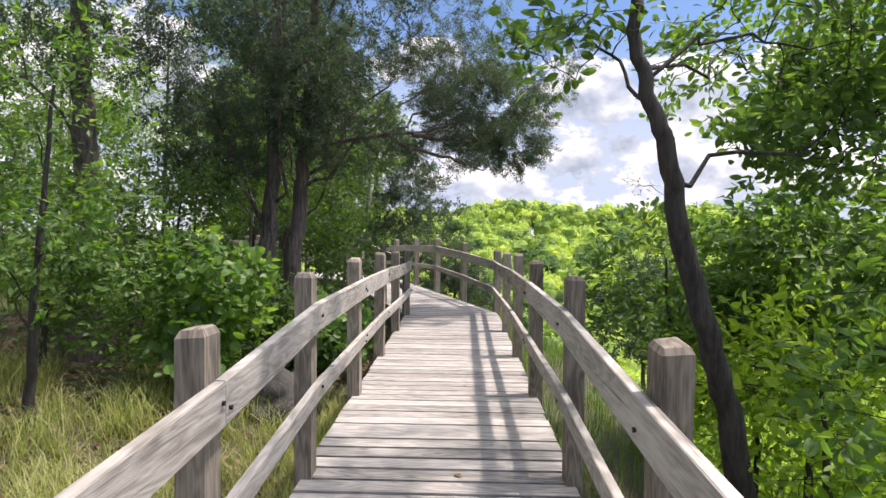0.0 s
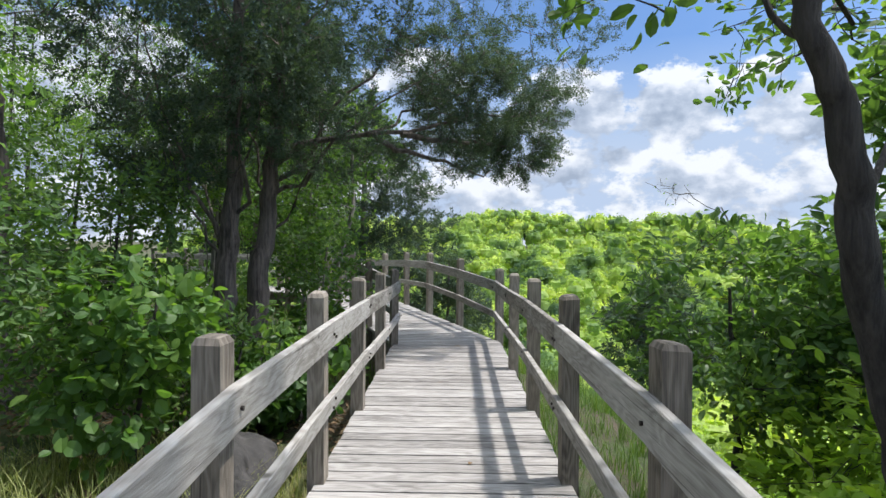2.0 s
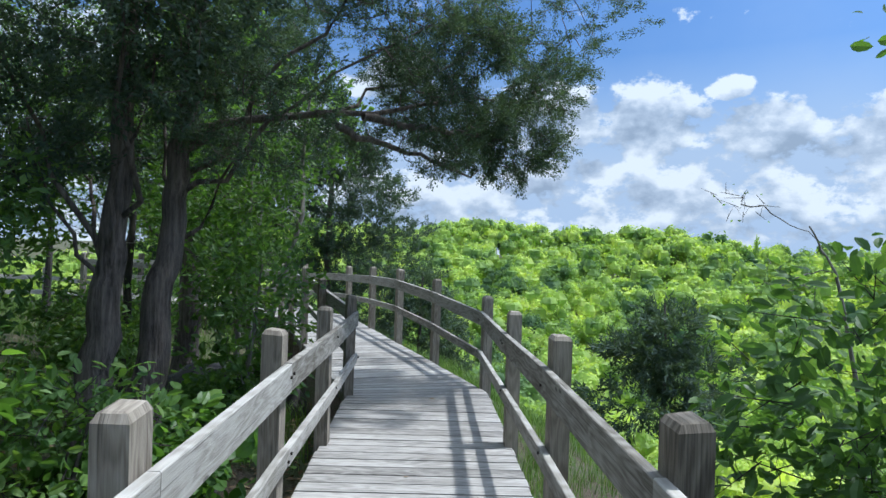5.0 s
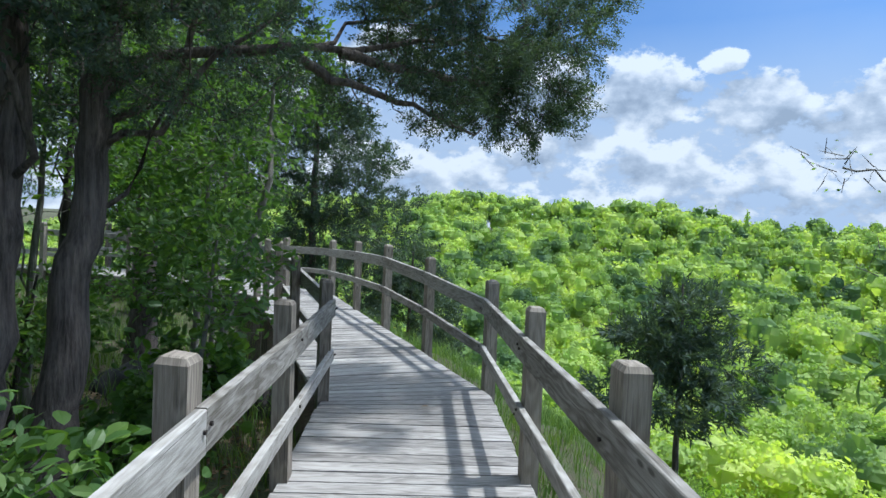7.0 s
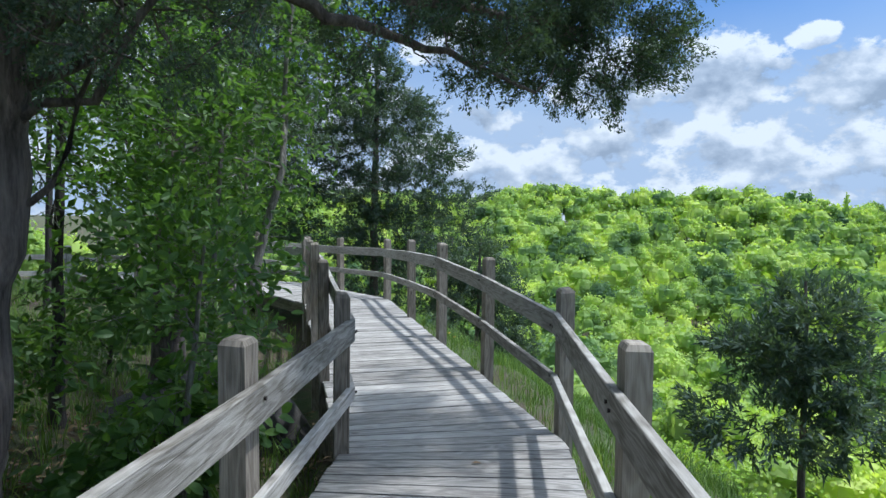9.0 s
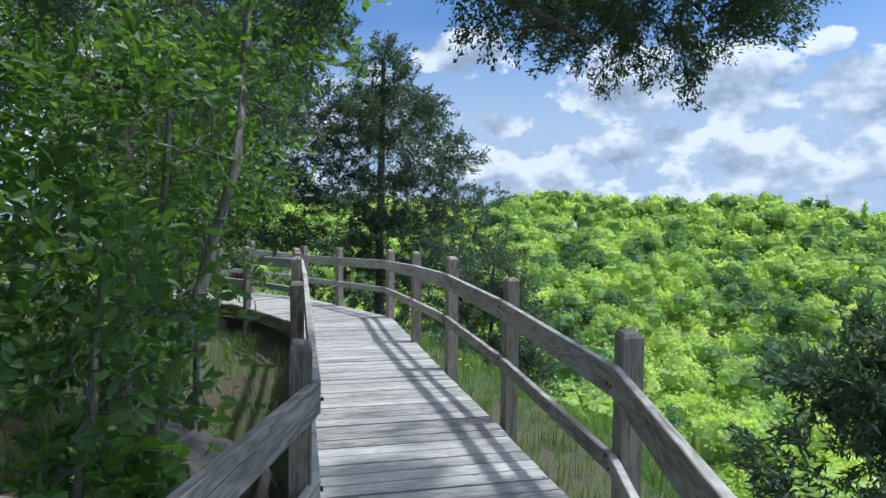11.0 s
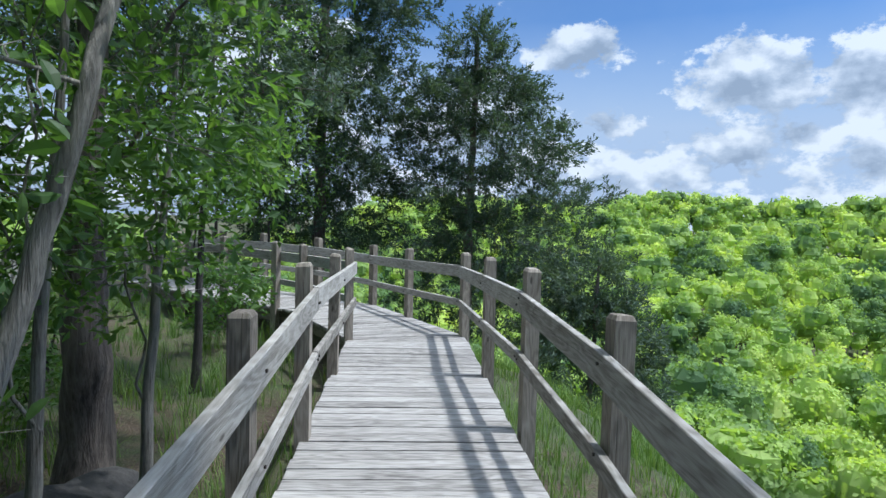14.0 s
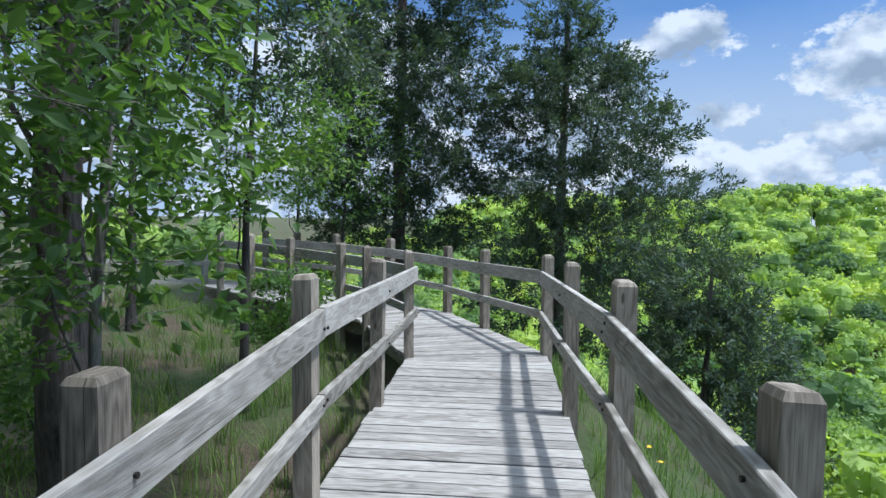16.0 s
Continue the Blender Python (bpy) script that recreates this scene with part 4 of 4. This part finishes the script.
# ---- woods across the valley ----
def dome():
    bm = bmesh.new()
    bmesh.ops.create_uvsphere(bm, u_segments=8, v_segments=6, radius=1.0)
    bmesh.ops.delete(bm, geom=[f for f in bm.faces if len(f.verts) != 4], context="FACES_ONLY")
    bm.verts.index_update()
    v, f = np.array([p.co[:] for p in bm.verts]), np.array([[p.index for p in q.verts] for q in bm.faces])
    bm.free()
    return v, f


DOME, DOME_FACES = dome()


def woods(name, seed, cells, quads, size, mat, label):
    """Joined crowns: domes of leaf lumps round a closed inner mass, on short trunks."""
    rng = np.random.default_rng(seed)
    vs, fs, at = [], [], 0
    for x, y, r, h, cone in cells:
        z = gz(x, y)
        n = quads
        high = min(0.5 * h, r * 1.05)
        mid = np.array([x, y, z + h - high])
        if cone:
            high = 0.42 * h
            k = rng.uniform(0.02, 1, n) ** 0.65
            a = rng.uniform(0, 2 * np.pi, n)
            out = np.stack([np.cos(a), np.sin(a), np.full(n, 0.45)], 1)
            tier = (0.72 + 0.28 * np.sin(k * 26 + rng.uniform(0, 6))) * rng.uniform(0.75, 1.1, n)
            pos = np.stack([np.cos(a) * k * tier, np.sin(a) * k * tier, 1.0 - 2.0 * k], 1)
            core = tube([mid + np.array([0, 0, q * high]) for q in (-1.0, -0.5, 0.0, 0.5, 0.9)], [0.4 * r, 0.32 * r, 0.2 * r, 0.08 * r, 0.02], 5)
        else:
            m = 11
            c = ball(rng, m, 0.85) * 0.7
            c[:, 2] = np.where(c[:, 2] < -0.5, -c[:, 2], c[:, 2])
            rad = rng.uniform(0.26, 0.5, m)
            pick = rng.integers(0, m, n)
            out = ball(rng, n, 0.9)
            out[:, 2] = np.where(out[:, 2] < -0.6, -out[:, 2], out[:, 2])
            pos = c[pick] + out * rad[pick][:, None] * rng.uniform(0.76, 1.2, (n, 1))
            lumps = []
            for k in range(m):
                v = DOME * (rad[k] * 0.76 * (1 + 0.16 * np.sin(DOME[:, [1, 2, 0]] * 5.0 + k).sum(1, keepdims=True) / 1.7)) + c[k]
                lumps.append((v * np.array([r, r, high]) + mid, DOME_FACES))
            core = joined(lumps)
        pos = pos * np.array([r, r, high]) + mid
        aim = np.cross(out, rng.normal(size=(n, 3)))
        leaves = leaf_cloud(rng, pos, aim, size * r, size * r * 0.9, LEAF_QUAD, QUAD_FACES, 0.46, out + np.array([0, 0, 0.2]))
        trunk = tube([(x, y, z - 0.4), (x, y, z + h * 0.35), (x, y, z + h * 0.6)], [0.015 * h, 0.012 * h, 0.004 * h], 4)
        for a, b in (leaves, core, trunk):
            vs.append(a)
            fs.append(b + at)
            at += len(a)
    ob = new(name, mesh_from(name, np.concatenate(vs), np.concatenate(fs), mat))
    return tagged(ob, label, "woods", kind="stuff")


def forest():
    rng = np.random.default_rng(3)
    near, mid, far = [], [], []
    for _ in range(30000):
        x, y = rng.uniform(-110, 210), rng.uniform(-10, 280)
        d = float(beside(np.array([x]), np.array([y]))[0])
        ang = math.degrees(math.atan2(x, y - 2))
        if (d < 15 and not (d > 3 and x < -12)) or d > 225 or not (-26 if d > 115 else -50) < ang < 48:
            continue
        s = float(np.interp(d, [15, 45, 220], [3.0, 4.8, 7.2]))
        band = near if d < 45 else mid if d < 115 else far
        if any((x - c[0]) ** 2 + (y - c[1]) ** 2 < (0.9 * s) ** 2 for c in band):
            continue
        r = rng.uniform(0.45, 0.95) * s
        cone = d > 70 and rng.uniform() < 0.05
        h = rng.uniform(0.85, 1.2) * float(np.interp(d, [15, 25, 45, 70, 200], [3.8, 5.8, 9, 10.5, 14.5]))
        band.append((x, y, r * (1.25 if cone else 1), h, cone))
    left = []
    for _ in range(6000):
        x, y = rng.uniform(-130, -12), rng.uniform(-15, 130)
        d = beside(np.array([x]), np.array([y]))[0]
        if d > -15 or d < -60 or any((x - c[0]) ** 2 + (y - c[1]) ** 2 < 24 for c in left):
            continue
        left.append((x, y, rng.uniform(2.4, 3.6), rng.uniform(6.0, 9.0), rng.uniform() < 0.3))
    return near, mid, far, left


NEAR, MID, FAR, BEHIND = forest()
woods("woods", 31, NEAR, 1500, 0.078, WOODS_LEAF, "bright green broadleaf trees filling the valley slope")
woods("woods", 32, MID, 620, 0.10, WOODS_LEAF, "rounded green tree crowns across the valley")
woods("woods", 33, FAR, 210, 0.15, WOODS_LEAF, "distant wooded ridge of mixed trees under the sky")
woods("woods", 34, BEHIND, 200, 0.24, OAK_LEAF, "shady green woods standing behind the lawn")


# ---- grass and litter ----
def tufts(name, seed, spots, blades, height, width, lean, mat, label, category):
    """Grass in tufts: arched blades of three pieces."""
    rng = np.random.default_rng(seed)
    n = len(spots)
    at = np.repeat(spots, blades, 0)
    at[:, :2] += rng.normal(size=(len(at), 2)) * 0.05
    at[:, 2] = ground_z(at[:, 0], at[:, 1]) - 0.02
    m = len(at)
    ang = rng.uniform(0, 2 * np.pi, m)
    side = np.stack([-np.sin(ang), np.cos(ang), np.zeros(m)], 1)
    out = np.stack([np.cos(ang), np.sin(ang), np.zeros(m)], 1)
    h = height * rng.uniform(0.45, 1.3, (m, 1))
    bend = lean * h * rng.uniform(0.2, 1.2, (m, 1))
    up = np.array([0, 0, 1.0])
    w = width * rng.uniform(0.6, 1.3, (m, 1))
    p0, p1, p2 = at, at + up * h * 0.6 + out * bend * 0.35, at + up * h * 0.92 + out * bend
    v = np.stack([p0 - side * w / 2, p0 + side * w / 2, p1 + side * w * 0.4, p1 - side * w * 0.4, p2 + side * w * 0.06, p2 - side * w * 0.06], 1).reshape(-1, 3)
    f = (np.array([(0, 1, 2, 3), (3, 2, 4, 5)])[None] + (np.arange(m) * 6)[:, None, None]).reshape(-1, 4)
    ob = new(name, mesh_from(name, v, f, mat))
    return tagged(ob, label, category, kind="stuff")


def scatter(seed, n, x0, x1, y0, y1, d0, d1, patch):
    """Random ground points in a box, between two distances from the walk's right edge, in patches."""
    rng = np.random.default_rng(seed)
    p = np.stack([rng.uniform(x0, x1, n), rng.uniform(y0, y1, n), np.zeros(n)], 1)
    d = beside(p[:, 0], p[:, 1])
    keep = (d > d0) & (d < d1)
    p = p[keep]
    thick = np.array([noise.noise(Vector((q[0] * 0.9, q[1] * 0.9, seed))) for q in p])
    return p[thick > patch]


tufts("grass", 51, scatter(51, 2800, -7, 1, -2, 5.5, -8.0, -1.55, -0.3), 22, 0.28, 0.0055, 0.95, GRASS, "tall thin dry and green grass beside the walk", "grass")
tufts("grass", 52, scatter(52, 7000, -6, 8, -1, 22, 0.06, 4.5, -0.7), 11, 0.30, 0.008, 0.7, SLOPE_GRASS, "long green grass on the sunny slope", "grass")
tufts("grass", 53, scatter(53, 2400, -12, 0, 8, 22, -9.0, -1.6, -0.35), 11, 0.34, 0.009, 0.7, SLOPE_GRASS, "shady green grass and weeds under the saplings", "grass")


def litter(name, seed, spots, label):
    rng = np.random.default_rng(seed)
    at = spots.copy()
    at[:, 2] = ground_z(at[:, 0], at[:, 1]) + rng.uniform(0.004, 0.03, len(at))
    aim = rng.normal(size=at.shape) * np.array([1, 1, 0.25])
    v, f = leaf_cloud(rng, at, aim, 0.075, 0.04, LEAF, LEAF_FACES, 0.8)
    tagged(new(name, mesh_from(name, v, f, LITTER)), label, "leaf litter", kind="stuff")


litter("leaf_litter", 61, scatter(61, 16000, -7, 1, -2, 12, -7.0, -1.45, -0.8), "brown fallen leaves over the ground beside the walk")


# ---- rocks, a bare sapling and a fence beyond the lawn ----
def boulder(seed, x, y, size, label):
    bm = bmesh.new()
    bmesh.ops.create_icosphere(bm, subdivisions=4, radius=1.0)
    for p in bm.verts:
        n = noise.noise(p.co * 1.3 + Vector((seed, 0, 0))) * 0.35 + noise.noise(p.co * 3.5 + Vector((0, seed, 0))) * 0.12 + noise.noise(p.co * 9.0) * 0.03
        p.co = p.co * (1 + n)
        p.co = Vector((p.co.x * size[0], p.co.y * size[1], p.co.z * size[2]))
    for f in bm.faces:
        f.smooth = True
    me = bpy.data.meshes.new("boulder")
    bm.to_mesh(me)
    bm.free()
    me.materials.append(ROCK)
    ob = new("boulder", me)
    ob.matrix_basis = pose(x, y, gz(x, y) + size[2] * 0.25, 0, 0, seed * 40)
    tagged(ob, label, "rock", "rocks beside the walk")


for n, (x, y, a, b, c) in enumerate(((-1.45, 5.2, 0.4, 0.5, 0.28), (-1.7, 6.9, 0.5, 0.45, 0.3), (-2.1, 10.9, 0.7, 0.6, 0.45), (-2.9, 11.3, 0.6, 0.8, 0.4))):
    boulder(n + 1, x, y, (a, b, c), "dark grey weathered boulder half sunk in leaf litter")

plant("bare_sapling", 91, [(3.3, 7.0, gz(3.3, 7.0) - 0.1), (3.2, 7.0, 0.4), (3.05, 7.1, 1.4), (2.9, 7.2, 1.75)], 0.022,
      [((2.45, 7.3, 1.9), (0.35, 0.2, 0.12), 14, 0.9, 0.05), ((2.7, 7.2, 1.3), (0.3, 0.3, 0.2), 8, 0.7, 0.1)],
      (1, 0.05, 0.03, 0.014, "leaf", 0.5, 1), OAK_LEAF, PALE_BARK, "thin nearly bare sapling reaching over the slope", "sapling", "", 6, ("stem", "foliage"))


def rail_fence():
    a, b, n = np.array((-13.5, 14.5)), np.array((-8.6, 23.5)), 5
    top = tagged(empty("rail_fence", (*a, gz(*a))), "pale weathered rail fence beyond the lawn", "fence")
    w = (b - a) / np.linalg.norm(b - a)
    side = np.array((-w[1], w[0])) * 0.02
    spots = [a + (b - a) * i / n for i in range(n + 1)]
    for p in spots:
        ob = under("post", post_mesh("post", 0.06, -0.2, 1.1, FENCE), top)
        ob.matrix_basis = pose(p[0], p[1], gz(*p), 0, 0, math.degrees(math.atan2(w[1], w[0])))
    for p, q in zip(spots, spots[1:]):
        for z in (0.35, 0.75):
            me = board_mesh("rail", (p - side, p + side, q + side, q - side), z, z + 0.12, FENCE)
            for vert in me.vertices:
                f = ((np.array(vert.co[:2]) - p) @ w) / np.linalg.norm(q - p)
                vert.co.z += gz(*p) * (1 - f) + gz(*q) * f
            under("rail", me, top)


rail_fence()


# ---- small things: flowers on the slope, dry leaves on the deck ----
YELLOW = plain_material("yellow_petal", (0.75, 0.5, 0.02), 0.6)


def wildflower(seed, x, y, high):
    rng = np.random.default_rng(seed)
    z = gz(x, y)
    top = tagged(empty("wildflower", (x, y, z)), "yellow daisy-like wildflower in the grass", "flower", "wildflowers on the slope")
    tip = np.array((x + 0.02, y, z + high))
    under("stem", mesh_from("stem", *tube(bent(rng, (x, y, z - 0.02), tip, 6, 0.06), np.full(6, 0.0022), 4), SLOPE_GRASS, True), top)
    ang = np.linspace(0, 2 * np.pi, 10, endpoint=False)
    aim = np.stack([np.cos(ang), np.sin(ang), np.full(10, 0.15)], 1)
    for v, f in (leaf_cloud(rng, tip[None], a[None], 0.032, 0.013, LEAF, LEAF_FACES, 0.95) for a in aim):
        under("petal", mesh_from("petal", v, f, YELLOW), top)


for n, (x, y, high) in enumerate(((-0.45, 14.66, 0.38), (-0.34, 14.42, 0.38))):
    wildflower(200 + n, x, y, high)


def dry_leaf(seed, x, y):
    rng = np.random.default_rng(seed)
    ang = rng.uniform(0, 6.28)
    v, f = leaf_cloud(rng, np.array([(x, y, deck_z(y) + 0.006)]), np.array([(math.cos(ang), math.sin(ang), 0.03)]), 0.05, 0.024, OVATE, OVATE_FACES, 0.97)
    tagged(new("dry_leaf", mesh_from("dry_leaf", v, f, LITTER)), "small curled brown leaf fallen on the deck", "leaf", "dry leaves on the deck")


for n, (x, y) in enumerate(((0.42, 2.15), (0.37, 2.75), (0.62, 1.7), (0.35, 4.6), (0.1, 6.8), (0.45, 10.2), (0.2, 8.9))):
    dry_leaf(300 + n, x, y)
